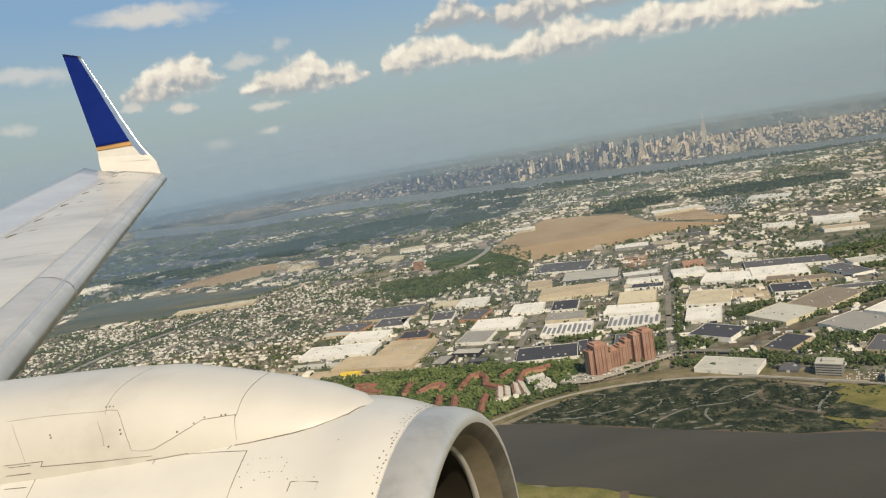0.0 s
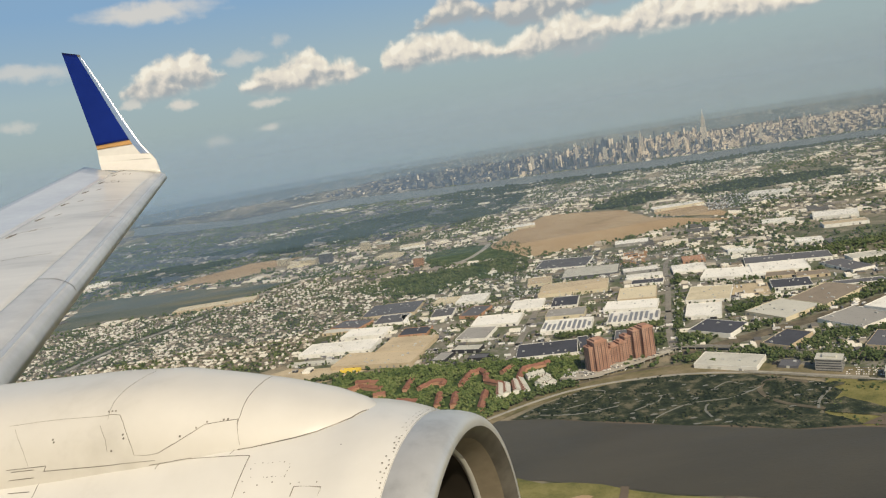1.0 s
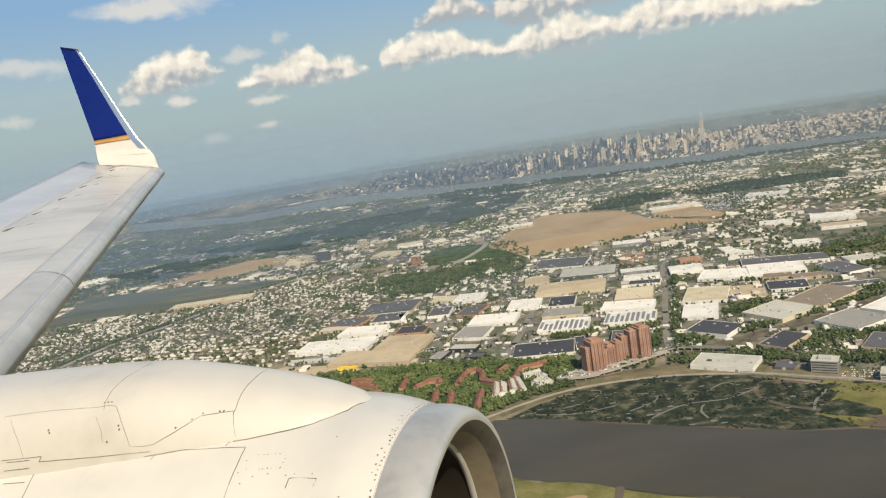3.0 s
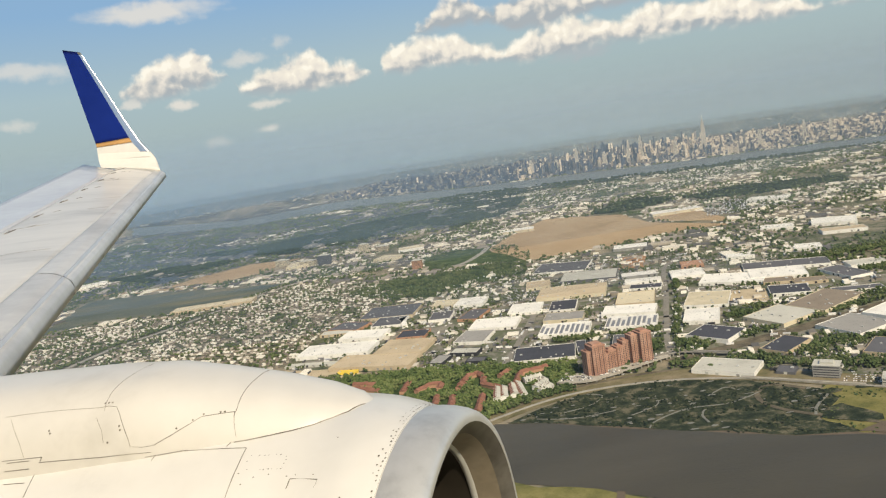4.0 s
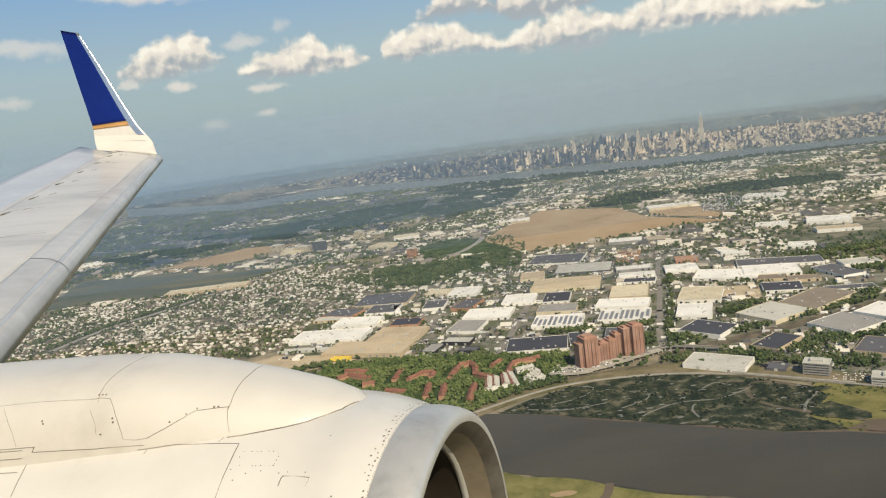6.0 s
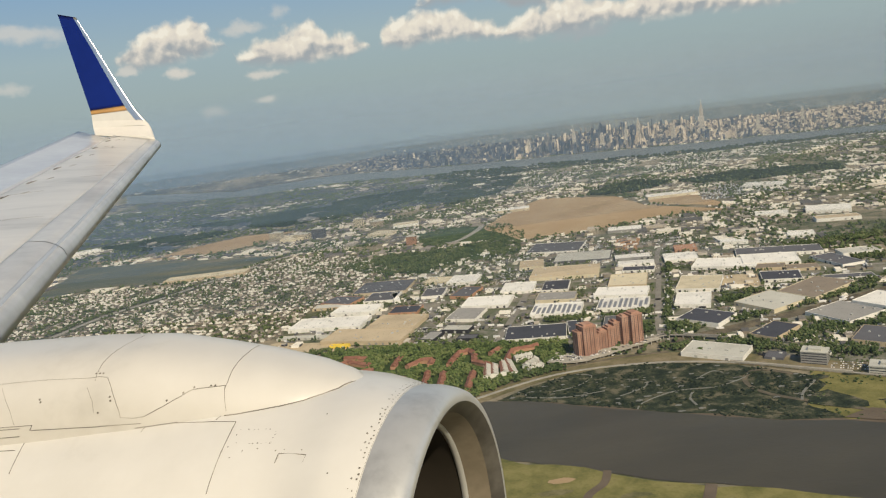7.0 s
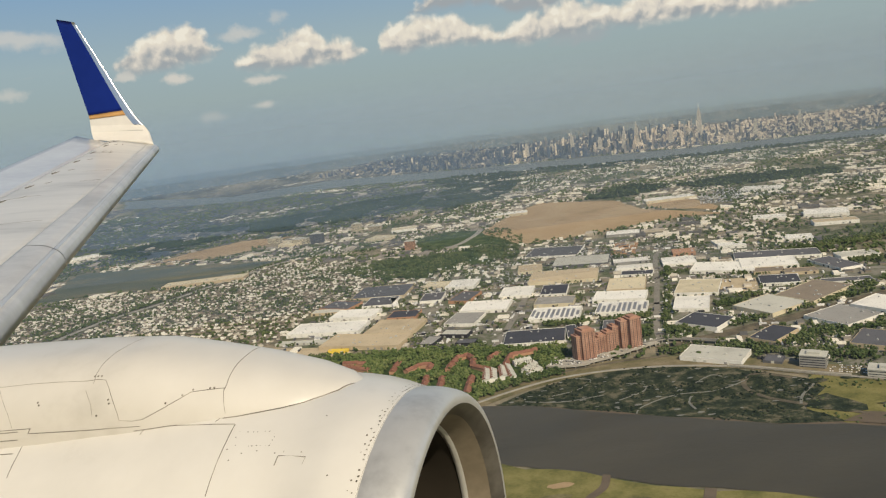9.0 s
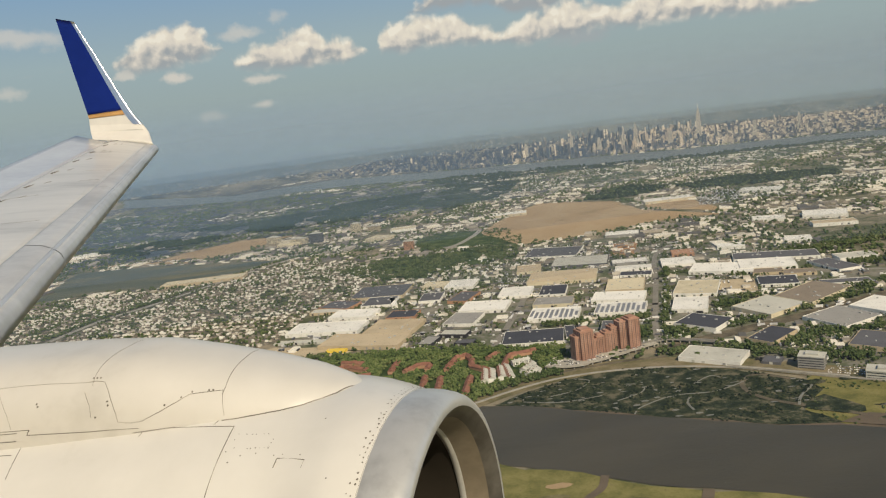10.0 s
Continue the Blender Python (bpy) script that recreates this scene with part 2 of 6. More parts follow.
for k, c in dict(tan=(0.50, 0.41, 0.28), cream=(0.60, 0.53, 0.38), white=(0.76, 0.74, 0.68), pale=(0.50, 0.49, 0.43), slate=(0.115, 0.115, 0.125), navy=(0.062, 0.064, 0.078),
                 grey=(0.30, 0.29, 0.27), brown=(0.24, 0.20, 0.155), dark=(0.03, 0.03, 0.035), brick=(0.42, 0.24, 0.15), yellow=(0.75, 0.55, 0.08)).items():
    mat("roof_" + k, two(c, 0.86, 1.08), 0.85, scale=0.03, fine=0.25, piece=0.35, spec=0.25)
    mat("wall_" + k, two(c, 0.86, 1.06), 0.8, scale=0.06, fine=0.5, piece=0.25, spec=0.3)
mat("skylight", two((0.21, 0.21, 0.215)), 0.4, scale=0.2, spec=0.5)
mat("roof_unit", two((0.45, 0.45, 0.43)), 0.6, scale=0.3, piece=0.6)
mat("tower_brick", [(0.2, (0.31, 0.17, 0.12)), (0.5, (0.39, 0.225, 0.16)), (0.8, (0.46, 0.29, 0.215))], 0.9, scale=0.05, fine=0.6, spec=0.2)
mat("window_glass", two((0.05, 0.055, 0.065)), 0.12, scale=0.2, spec=0.6)
mat("house_walls", [(0.1, (0.22, 0.19, 0.15)), (0.35, (0.36, 0.32, 0.26)), (0.6, (0.60, 0.55, 0.465)), (0.88, (0.82, 0.79, 0.71))], 0.85, scale=0.004, island=1.3, spec=0.2)
mat("house_roofs", [(0.1, (0.09, 0.08, 0.075)), (0.35, (0.19, 0.165, 0.14)), (0.58, (0.36, 0.315, 0.255)), (0.85, (0.74, 0.70, 0.62))], 0.9, scale=0.004, island=1.3, spec=0.2)
mat("park_leaves", [(0.1, (0.052, 0.080, 0.026)), (0.4, (0.092, 0.128, 0.040)), (0.7, (0.132, 0.165, 0.056)), (0.95, (0.18, 0.20, 0.078))], 0.9, scale=0.02, fine=0.6, island=0.7, spec=0.15)
mat("red_tiles", [(0.2, (0.19, 0.085, 0.058)), (0.8, (0.29, 0.14, 0.095))], 0.9, scale=0.1, spec=0.2)
mat("leaves", [(0.1, (0.044, 0.068, 0.024)), (0.4, (0.072, 0.102, 0.038)), (0.7, (0.105, 0.132, 0.052)), (0.95, (0.145, 0.16, 0.072))], 0.9, scale=0.02, fine=0.6, island=0.8, bump=0.8, bump_scale=0.8, spec=0.15)
mat("reed_clumps", [(0.1, (0.012, 0.020, 0.014)), (0.5, (0.022, 0.032, 0.020)), (0.9, (0.05, 0.06, 0.032))], 0.95, scale=0.02, fine=0.6, island=0.9, spec=0.1)
mat("pool", two((0.20, 0.195, 0.165)), 0.5, scale=0.05, spec=0.3)
# darker than leaves; in the far belts it carries the cloud shade
mat("dark_leaves", [(0.1, (0.012, 0.022, 0.012)), (0.5, (0.022, 0.036, 0.018)), (0.9, (0.045, 0.06, 0.028))], 0.95, scale=0.004, fine=0.1, island=0.8, spec=0.1)
mat("gardens", [(0.2, (0.04, 0.055, 0.028)), (0.42, (0.085, 0.092, 0.058)), (0.58, (0.16, 0.15, 0.115)), (0.85, (0.25, 0.22, 0.17))], 0.95, scale=0.03, fine=0.2, spec=0.1)
# woodland floor darkened to imitate cloud shade over the far suburbs
mat("shade_woodland", [(0.2, (0.018, 0.030, 0.016)), (0.5, (0.035, 0.048, 0.028)), (0.68, (0.075, 0.078, 0.062)), (0.9, (0.15, 0.14, 0.115))], 0.95, scale=0.008, fine=0.05, spec=0.1)
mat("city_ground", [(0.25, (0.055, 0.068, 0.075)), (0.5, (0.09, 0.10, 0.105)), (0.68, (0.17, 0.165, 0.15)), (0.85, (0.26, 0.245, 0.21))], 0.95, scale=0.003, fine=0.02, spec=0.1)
mat("bridge_steel", two((0.24, 0.34, 0.32)), 0.6, scale=0.3, spec=0.4)
mat("dark_steel", two((0.035, 0.035, 0.04)), 0.6, scale=0.3, spec=0.4)
mat("bark", two((0.09, 0.07, 0.05)), 0.95, scale=0.5, spec=0.1)
mat("far_roofs", [(0.08, (0.12, 0.115, 0.11)), (0.32, (0.28, 0.25, 0.21)), (0.55, (0.50, 0.445, 0.36)), (0.85, (0.80, 0.745, 0.63))], 0.9, scale=0.0012, island=1.25, spec=0.2)
# darker, bluer copy of far_roofs: cloud shade is put into the colour
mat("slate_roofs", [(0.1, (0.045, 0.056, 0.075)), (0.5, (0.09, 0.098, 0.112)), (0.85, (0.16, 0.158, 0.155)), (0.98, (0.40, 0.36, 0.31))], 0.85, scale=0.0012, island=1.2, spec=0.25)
# low-contrast copy of far_roofs, with distance haze put into the colour
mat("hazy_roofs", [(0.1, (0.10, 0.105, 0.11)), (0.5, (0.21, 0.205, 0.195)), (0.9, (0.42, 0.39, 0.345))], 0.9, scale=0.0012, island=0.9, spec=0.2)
mat("city_stone", [(0.1, (0.12, 0.12, 0.15)), (0.3, (0.26, 0.23, 0.22)), (0.5, (0.50, 0.41, 0.33)), (0.85, (0.78, 0.66, 0.52))], 0.75, scale=0.0016, island=1.2, spec=0.3)
# shaded counterpart of city_stone: cloud shade over the upstream blocks, as colour
mat("city_shade", [(0.1, (0.035, 0.055, 0.105)), (0.5, (0.065, 0.092, 0.15)), (0.8, (0.12, 0.138, 0.17)), (0.96, (0.26, 0.235, 0.21))], 0.6, scale=0.0016, island=1.2, spec=0.3)
mat("limestone", two((0.52, 0.47, 0.40)), 0.8, scale=0.01, spec=0.3)
mat("car_paint", [(0.1, (0.03, 0.03, 0.035)), (0.4, (0.22, 0.22, 0.23)), (0.7, (0.72, 0.71, 0.68)), (0.93, (0.8, 0.78, 0.74))], 0.4, scale=0.01, island=1.6)
# the aircraft
mat("nacelle_paint", [(0.12, (0.53, 0.515, 0.475)), (0.42, (0.655, 0.64, 0.60)), (0.85, (0.705, 0.69, 0.65))], 0.34, scale=0.9, fine=7, coat=0.25, spec=0.45, piece=-1)
mat("fairing_paint", [(0.12, (0.50, 0.48, 0.435)), (0.42, (0.605, 0.585, 0.54)), (0.85, (0.655, 0.635, 0.59))], 0.36, scale=0.7, fine=6, coat=0.25, spec=0.45, piece=-1)
# smudged metal, with the lip's reflection of dark ground put into the colour
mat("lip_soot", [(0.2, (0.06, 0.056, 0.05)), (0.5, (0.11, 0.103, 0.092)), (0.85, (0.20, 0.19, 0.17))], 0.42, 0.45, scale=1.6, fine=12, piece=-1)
mat("lip_metal", [(0.12, (0.46, 0.465, 0.455)), (0.42, (0.60, 0.605, 0.59)), (0.85, (0.68, 0.685, 0.67))], 0.4, 0.5, scale=2.2, fine=14, piece=-1)
mat("inlet_liner", [(0.2, (0.20, 0.17, 0.125)), (0.8, (0.33, 0.285, 0.215))], 0.5, 0.1, scale=2, fine=12, piece=-1)
mat("wing_skin", [(0.12, (0.44, 0.435, 0.42)), (0.45, (0.585, 0.575, 0.55)), (0.88, (0.67, 0.655, 0.62))], 0.42, 0.05, coat=0.2, scale=0.9, fine=6, spec=0.5, piece=-1, stretch=(0.35, 1.5, 1))
# brighter than slat_metal, to paint the highlight on the leading edge
mat("nose_metal", [(0.2, (0.70, 0.69, 0.66)), (0.8, (0.82, 0.81, 0.78))], 0.3, 0.55, scale=0.5, fine=3, piece=-1)
mat("slat_metal", [(0.25, (0.50, 0.495, 0.475)), (0.5, (0.60, 0.59, 0.57)), (0.75, (0.70, 0.69, 0.66))], 0.34, 0.3, scale=1.1, fine=6, piece=-1)
mat("control_skin", [(0.15, (0.52, 0.525, 0.535)), (0.85, (0.66, 0.66, 0.66))], 0.2, 0.2, scale=0.5, fine=5, piece=-1)
mat("blue_paint", [(0.2, (0.003, 0.015, 0.16)), (0.8, (0.006, 0.022, 0.20))], 0.35, scale=0.6, coat=0.08, spec=0.25, piece=-1)
mat("gold_paint", two((0.60, 0.335, 0.125)), 0.4, scale=1, piece=-1)
mat("edge_metal", [(0.2, (0.70, 0.71, 0.72)), (0.8, (0.80, 0.81, 0.82))], 0.3, 0.9, scale=0.8, fine=5, piece=-1)
mat("white_paint", two((0.70, 0.67, 0.61), 0.92, 1.05), 0.4, scale=0.8, fine=6, coat=0.2, piece=-1)
mat("seam", [(0.2, (0.07, 0.062, 0.052)), (0.5, (0.16, 0.145, 0.12)), (0.7, (0.36, 0.335, 0.29))], 0.9, scale=4, fine=22, piece=-1)
# near-black: the shade deep in the inlet is put into these two colours
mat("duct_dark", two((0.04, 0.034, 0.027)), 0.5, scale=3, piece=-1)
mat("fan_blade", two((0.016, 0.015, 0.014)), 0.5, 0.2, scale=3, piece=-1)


# ---- mesh helpers ----
def mesh(name, verts, faces, material, smooth=False):
    me = bpy.data.meshes.new(name)
    me.from_pydata([tuple(v) for v in verts], [], [tuple(f) for f in faces])
    mats = material if isinstance(material, (list, tuple)) else [material]
    for m in mats:
        me.materials.append(MATS[m])
    if smooth:
        me.shade_smooth()
    me.update()
    return me


def part(name, me, parent, label="", at=None):
    ob = new(name, me)
    ob.parent = parent
    if at is not None:
        ob.matrix_basis = at
    return tagged(ob, label) if label else ob


def box(x0, x1, y0, y1, z0, z1):
    v = [(x0, y0, z0), (x1, y0, z0), (x1, y1, z0), (x0, y1, z0), (x0, y0, z1), (x1, y0, z1), (x1, y1, z1), (x0, y1, z1)]
    return v, [(0, 3, 2, 1), (4, 5, 6, 7), (0, 1, 5, 4), (1, 2, 6, 5), (2, 3, 7, 6), (3, 0, 4, 7)]


def join(parts):
    vs, fs = [], []
    for v, f in parts:
        k = len(vs)
        vs += list(v)
        fs += [tuple(i + k for i in q) for q in f]
    return vs, fs


NEAR, RIM = 2500.0, 4750.0


def far(p):
    """Plan places to world places: the plain is true to NEAR metres, then rises slowly to a rim on the horizon."""
    p = np.array(p, float).reshape(-1, 3)
    d = np.hypot(p[:, 0], p[:, 1])
    span = RIM - NEAR
    d2 = np.where(d > NEAR, NEAR + span * (1 - np.exp(-(np.maximum(d, NEAR) - NEAR) / span)), d)
    k = np.where(d > NEAR, d2 / np.maximum(d, 1.0), 1.0)[:, None]
    eye = np.array((0, 0, EYE))
    return eye + k * (p - eye)


def inside(poly, x, y):
    q = np.array(poly, float)
    r = np.zeros(len(x), bool)
    j = len(q) - 1
    for i in range(len(q)):
        c = (q[i, 1] > y) != (q[j, 1] > y)
        r ^= c & (x < (q[j, 0] - q[i, 0]) * (y - q[i, 1]) / (q[j, 1] - q[i, 1] + 1e-9) + q[i, 0])
        j = i
    return r


def raw_mesh(name, verts, quads, mats, index=None, smooth=False):
    """A large mesh from arrays: verts (n, 3), quads or triangles (m, k)."""
    me = bpy.data.meshes.new(name)
    n, k = quads.shape
    me.vertices.add(len(verts))
    me.vertices.foreach_set("co", np.asarray(verts, np.float32).ravel())
    me.loops.add(n * k)
    me.loops.foreach_set("vertex_index", quads.astype(np.int32).ravel())
    me.polygons.add(n)
    me.polygons.foreach_set("loop_start", np.arange(0, n * k, k, dtype=np.int32))
    for m in mats:
        me.materials.append(MATS[m])
    if index is not None:
        me.polygons.foreach_set("material_index", np.asarray(index, np.int32))
    me.update(calc_edges=True)
    if smooth:
        me.shade_smooth()
    else:
        me.shade_flat()
    return me


def set_down(top, x, y, rot):
    """Stand a thing on the plain, at its place and size on the rising far land."""
    k = float(far([(x, y, 0)])[0][1]) / y
    top.matrix_basis = Matrix.Translation(far([(x, y, 0)])[0]) @ pose(0, 0, 0, 0, 0, rot) @ Matrix.Scale(k, 4)


# ---- the plain and what lies on it ----
def ground_sheet():
    rings = np.r_[0, 60 * 1.075 ** np.arange(0, 112)]
    seg = 160
    a = np.linspace(0, 2 * np.pi, seg, endpoint=False)
    v = np.array([(r * math.sin(t), r * math.cos(t), 0) for r in rings for t in a])
    q = np.array([(i * seg + j, i * seg + (j + 1) % seg, (i + 1) * seg + (j + 1) % seg, (i + 1) * seg + j) for i in range(len(rings) - 1) for j in range(seg)])[:, ::-1]
    tagged(new("ground", raw_mesh("ground", far(v), q, ["plain"], smooth=True)), "mottled green and grey suburban plain reaching the hazy horizon", "ground", kind="structure")


def sheet(name, poly, material, label, category, z=0.4, cell=40.0, ragged=6.0):
    """A patch of the plain inside an outline of corners, with a ragged edge."""
    bm = bmesh.new()
    n = len(poly)
    pts = []
    for i in range(n):
        a, b = Vector(poly[i]), Vector(poly[(i + 1) % n])
        m = max(1, int((b - a).length / cell))
        nor = Vector((b.y - a.y, a.x - b.x)).normalized()
        for j in range(m):
            p = a.lerp(b, j / m)
            p += nor * ragged * (noise.noise(Vector((p.x * 0.013, p.y * 0.013, z))) * 1.6 + noise.noise(Vector((p.x * 0.05, p.y * 0.05, z))))
            pts.append(p)
    vs = [bm.verts.new((p.x, p.y, z)) for p in pts]
    es = [bm.edges.new((vs[i], vs[(i + 1) % len(vs)])) for i in range(len(vs))]
    bmesh.ops.triangle_fill(bm, use_beauty=True, edges=es)
    for _ in range(2):
        bmesh.ops.subdivide_edges(bm, edges=[e for e in bm.edges if e.calc_length() > 160], cuts=1)
    bmesh.ops.triangulate(bm, faces=bm.faces)
    bmesh.ops.recalc_face_normals(bm, faces=bm.faces)
    if sum(f.normal.z for f in bm.faces) < 0:
        bmesh.ops.reverse_faces(bm, faces=bm.faces)
    w = far([v.co for v in bm.verts])
    for v, p in zip(bm.verts, w):
        v.co = p
    me = bpy.data.meshes.new(name)
    bm.to_mesh(me)
    bm.free()
    me.materials.append(MATS[material])
    return tagged(new(name, me), label, category, kind="structure")


def ribbon(name, pts, width, material, label, category, z=0.8, thick=0.6, kind="structure"):
    """A strip of even width along a smooth line of corners, as a low slab."""
    line = []
    for i in range(len(pts) - 1):
        p0, p1, p2, p3 = (Vector(pts[max(0, min(len(pts) - 1, i + k))]) for k in (-1, 0, 1, 2))
        for j in range(10):
            t = j / 10
            line.append(0.5 * ((2 * p1) + (p2 - p0) * t + (2 * p0 - 5 * p1 + 4 * p2 - p3) * t * t + (3 * p1 - p0 - 3 * p2 + p3) * t ** 3))
    line.append(Vector(pts[-1]))
    v = []
    for i, p in enumerate(line):
        d = (line[min(i + 1, len(line) - 1)] - line[max(i - 1, 0)]).normalized()
        s = Vector((-d.y, d.x)) * width / 2
        v += [(p.x - s.x, p.y - s.y, z), (p.x + s.x, p.y + s.y, z), (p.x - s.x, p.y - s.y, z - thick), (p.x + s.x, p.y + s.y, z - thick)]
    f = []
    for i in range(len(line) - 1):
        a, b = 4 * i, 4 * i + 4
        f += [(a + 1, a, b, b + 1), (a, a + 2, b + 2, b), (a + 3, a + 1, b + 1, b + 3)]
    return tagged(new(name, mesh(name, far(v), f, material)), label, category, kind=kind)


# outlines of the land's patches, in plan metres from the point below the cabin window
RIVER = [(-460, 1087), (-193, 1041), (-27, 998), (31, 1007), (93, 988), (190, 931), (315, 868), (376, 833), (446, 813), (586, 750), (651, 692), (711, 664), (833, 690), (1000, 715), (1300, 740), (1300, 480), (900, 500), (717, 540), (562, 566), (400, 625), (305, 688), (194, 735), (126, 780), (35, 826), (-177, 901), (-411, 945)]
NEARBANK = [(-411, 945), (-177, 901), (35, 826), (126, 780), (194, 735), (305, 688), (400, 625), (562, 566), (717, 540), (900, 500), (1300, 480), (1100, 200), (7, 379), (-312, 554)]
MARSH = [(47, 1006), (156, 1067), (263, 1082), (391, 1033), (473, 951), (477, 917), (423, 871), (449, 819), (378, 837), (262, 897), (130, 972)]
GRASS = [(423, 871), (477, 917), (473, 951), (489, 967), (661, 848), (860, 800), (1000, 730), (833, 704), (711, 678), (651, 704), (593, 750), (448, 816)]
PARK = [(-268, 1197), (-237, 1333), (-67, 1305), (82, 1251), (191, 1223), (173, 1142), (123, 1101), (24, 1026), (-26, 1004), (-193, 1047)]
SAND = [(-414, 1409), (-353, 1443), (-263, 1406), (-185, 1345), (-267, 1325), (-350, 1316)]
FIELD = [(135, 2506), (210, 2670), (422, 3031), (679, 2844), (719, 2538), (897, 2254), (739, 2305), (561, 2246), (378, 2204), (241, 2206)]
FIELD2 = [(765, 2724), (914, 2668), (921, 2311), (726, 2562)]
STRIP = [(-1081, 2808), (-981, 2944), (-808, 3079), (-586, 3031), (-718, 2789), (-822, 2696)]
LAKE = [(-1263, 2220), (-1354, 2762), (-1028, 2688), (-550, 2478), (-738, 2202), (-1094, 2311)]
DIRT = [(545, 1439), (578, 1512), (639, 1490), (610, 1405), (561, 1390)]
CLAY = [(435, 1877), (477, 2022), (541, 2010), (490, 1847)]
INDUSTRY = [(-347, 1412), (-261, 1754), (-141, 1852), (-53, 1959), (182, 2142), (515, 2136), (743, 1780), (938, 1497), (769, 1037), (655, 936), (443, 1037), (351, 1161), (229, 1197), (-16, 1293)]
HOUSES = [(-1039, 1517), (-1217, 2133), (-1125, 2259), (-774, 2154), (-500, 2411), (-263, 2266), (-90, 1882), (-224, 1810), (-321, 1696), (-356, 1488), (-432, 1438), (-559, 1377), (-761, 1344)]
WOODS = [(-298, 2096), (-256, 2184), (-155, 2218), (-17, 2197), (124, 2250), (229, 2177), (209, 2030), (134, 1992), (53, 1932), (-53, 1910), (-160, 1943)]
CORRIDOR = [(-89, 2537), (32, 2607), (224, 2519), (272, 2372), (238, 2188), (126, 2268), (20, 2280), (-69, 2315)]
WOODS2 = [(980, 3017), (1246, 3096), (1590, 2937), (1542, 2773), (1171, 2810), (1040, 2865)]
WOODS3 = [(595, 2961), (679, 3128), (871, 3206), (965, 3043), (828, 2901), (670, 2897)]
HUDSON = [(-2345, 5706), (-1335, 4987), (-664, 5142), (110, 4761), (793, 4505), (1229, 4231), (1961, 4065), (2384, 3900), (2775, 3893), (3031, 4249), (2605, 4258), (2152, 4454), (1539, 4666), (883, 4986), (130, 5302), (-751, 5898), (-1484, 5583), (-2718, 6649)]
# dark belts laid where cloud shade falls on the suburbs, drawn as woods
SHADE_WOODS4 = [(-1226, 3656), (-834, 3668), (-407, 3968), (-40, 4013), (-98, 3508), (-398, 3268), (-688, 3200)]
SHADE_WOODS5 = [(-98, 3530), (193, 4300), (488, 4039), (331, 3474), (53, 3181)]
SHADE_WOODS6 = [(-37, 4610), (110, 4790), (793, 4530), (1229, 4250), (1961, 4085), (2384, 3920), (1900, 3930), (1300, 4060), (935, 4110), (640, 4260), (330, 4200), (87, 4128)]
REEDS = [(425, 872), (449, 895), (468, 901), (481, 877), (492, 854), (487, 840), (461, 842), (434, 860)]
REEDS2 = [(375, 878), (407, 868), (439, 838), (446, 821), (403, 835), (368, 859)]
SHADE_WOODS7 = [(-1475, 3249), (-1234, 3349), (-901, 3262), (-1058, 3043), (-1235, 3014)]


ground_sheet()
sheet("river", RIVER, "river_water", "wide brown tidal river with dull grey sheen", "river", 0.9, 30, 3)
sheet("mudflat", [(47, 1012), (190, 942), (315, 882), (449, 832), (640, 712), (620, 690), (560, 690), (300, 860), (100, 960)], "mud", "brown mud bank along the river's edge", "mud", 0.7, 30, 4)
sheet("near_bank", NEARBANK, "bank_grass", "yellow-green marsh grass on the river's near bank", "marsh", 1.2, 30, 6)
sheet("reed_marsh", MARSH, "reeds_dark", "dark reed marsh cut by winding pale paths", "marsh", 1.0, 25, 5)
sheet("marsh_meadow", GRASS, "bank_grass", "yellow-green meadow beside the dark marsh", "meadow", 0.8, 25, 6)
sheet("park_ground", PARK, "park_grass", "dark green wooded ground along the river", "woods", 0.5, 30, 8)
sheet("building_yard", SAND, "sand", "pale sandy building yard with bare earth", "yard", 0.8, 30, 5)
sheet("dry_meadow", FIELD, "dry_field", "broad tan meadow of dry grass", "field", 0.9, 60, 14)
sheet("dry_meadow", FIELD2, "dry_field", "small tan meadow behind a dark tree line", "field", 0.9, 60, 10)
sheet("dry_meadow", STRIP, "dry_field", "long tan strip of dry grass beside water", "field", 1.2, 60, 14)
sheet("garden_ground", HOUSES, "gardens", "green gardens and grey streets between small houses", "gardens", 0.5, 40, 12)
sheet("reed_patch", REEDS, "reeds_dark", "dark patch of reeds in the meadow", "reeds", 1.75, 8, 2.0)
sheet("reed_patch", REEDS2, "reeds_dark", "dark patch of reeds beside the mud bank", "reeds", 1.75, 8, 2.0)
sheet("mudflat", [(446, 821), (593, 745), (651, 696), (700, 676), (690, 700), (610, 772), (500, 832), (487, 836)], "mud", "brown mud bank below the meadow", "mud", 1.72, 12, 3)
sheet("lagoon", LAKE, "lagoon", "grey-green shallow lagoon with reed edges", "water", 0.8, 60, 16)
sheet("dirt_lot", DIRT, "sand", "bare sandy lot between warehouses", "yard", 1.0, 25, 4)
sheet("clay_lot", CLAY, "clay", "reddish bare clay lot among industrial roofs", "yard", 1.0, 25, 4)
sheet("industrial_yard", INDUSTRY, "asphalt_yard", "grey asphalt yards and verges of the industrial estate", "yard", 0.3, 40, 8)
# dark grey-blue ground colour imitates the cloud shade on these districts
sheet("old_district_ground", [(-1900, 3300), (-2200, 4600), (-1350, 4900), (-660, 5050), (100, 4700), (330, 4400), (120, 3500), (-300, 3150), (-900, 3250), (-1400, 3150)], "city_ground", "streets and yards of the riverside districts, coloured grey-blue for cloud shade", "ground", 0.6, 60, 40)
sheet("wood_floor", WOODS, "park_grass", "green floor of the wood beside the estate", "woods", 0.6, 40, 10)
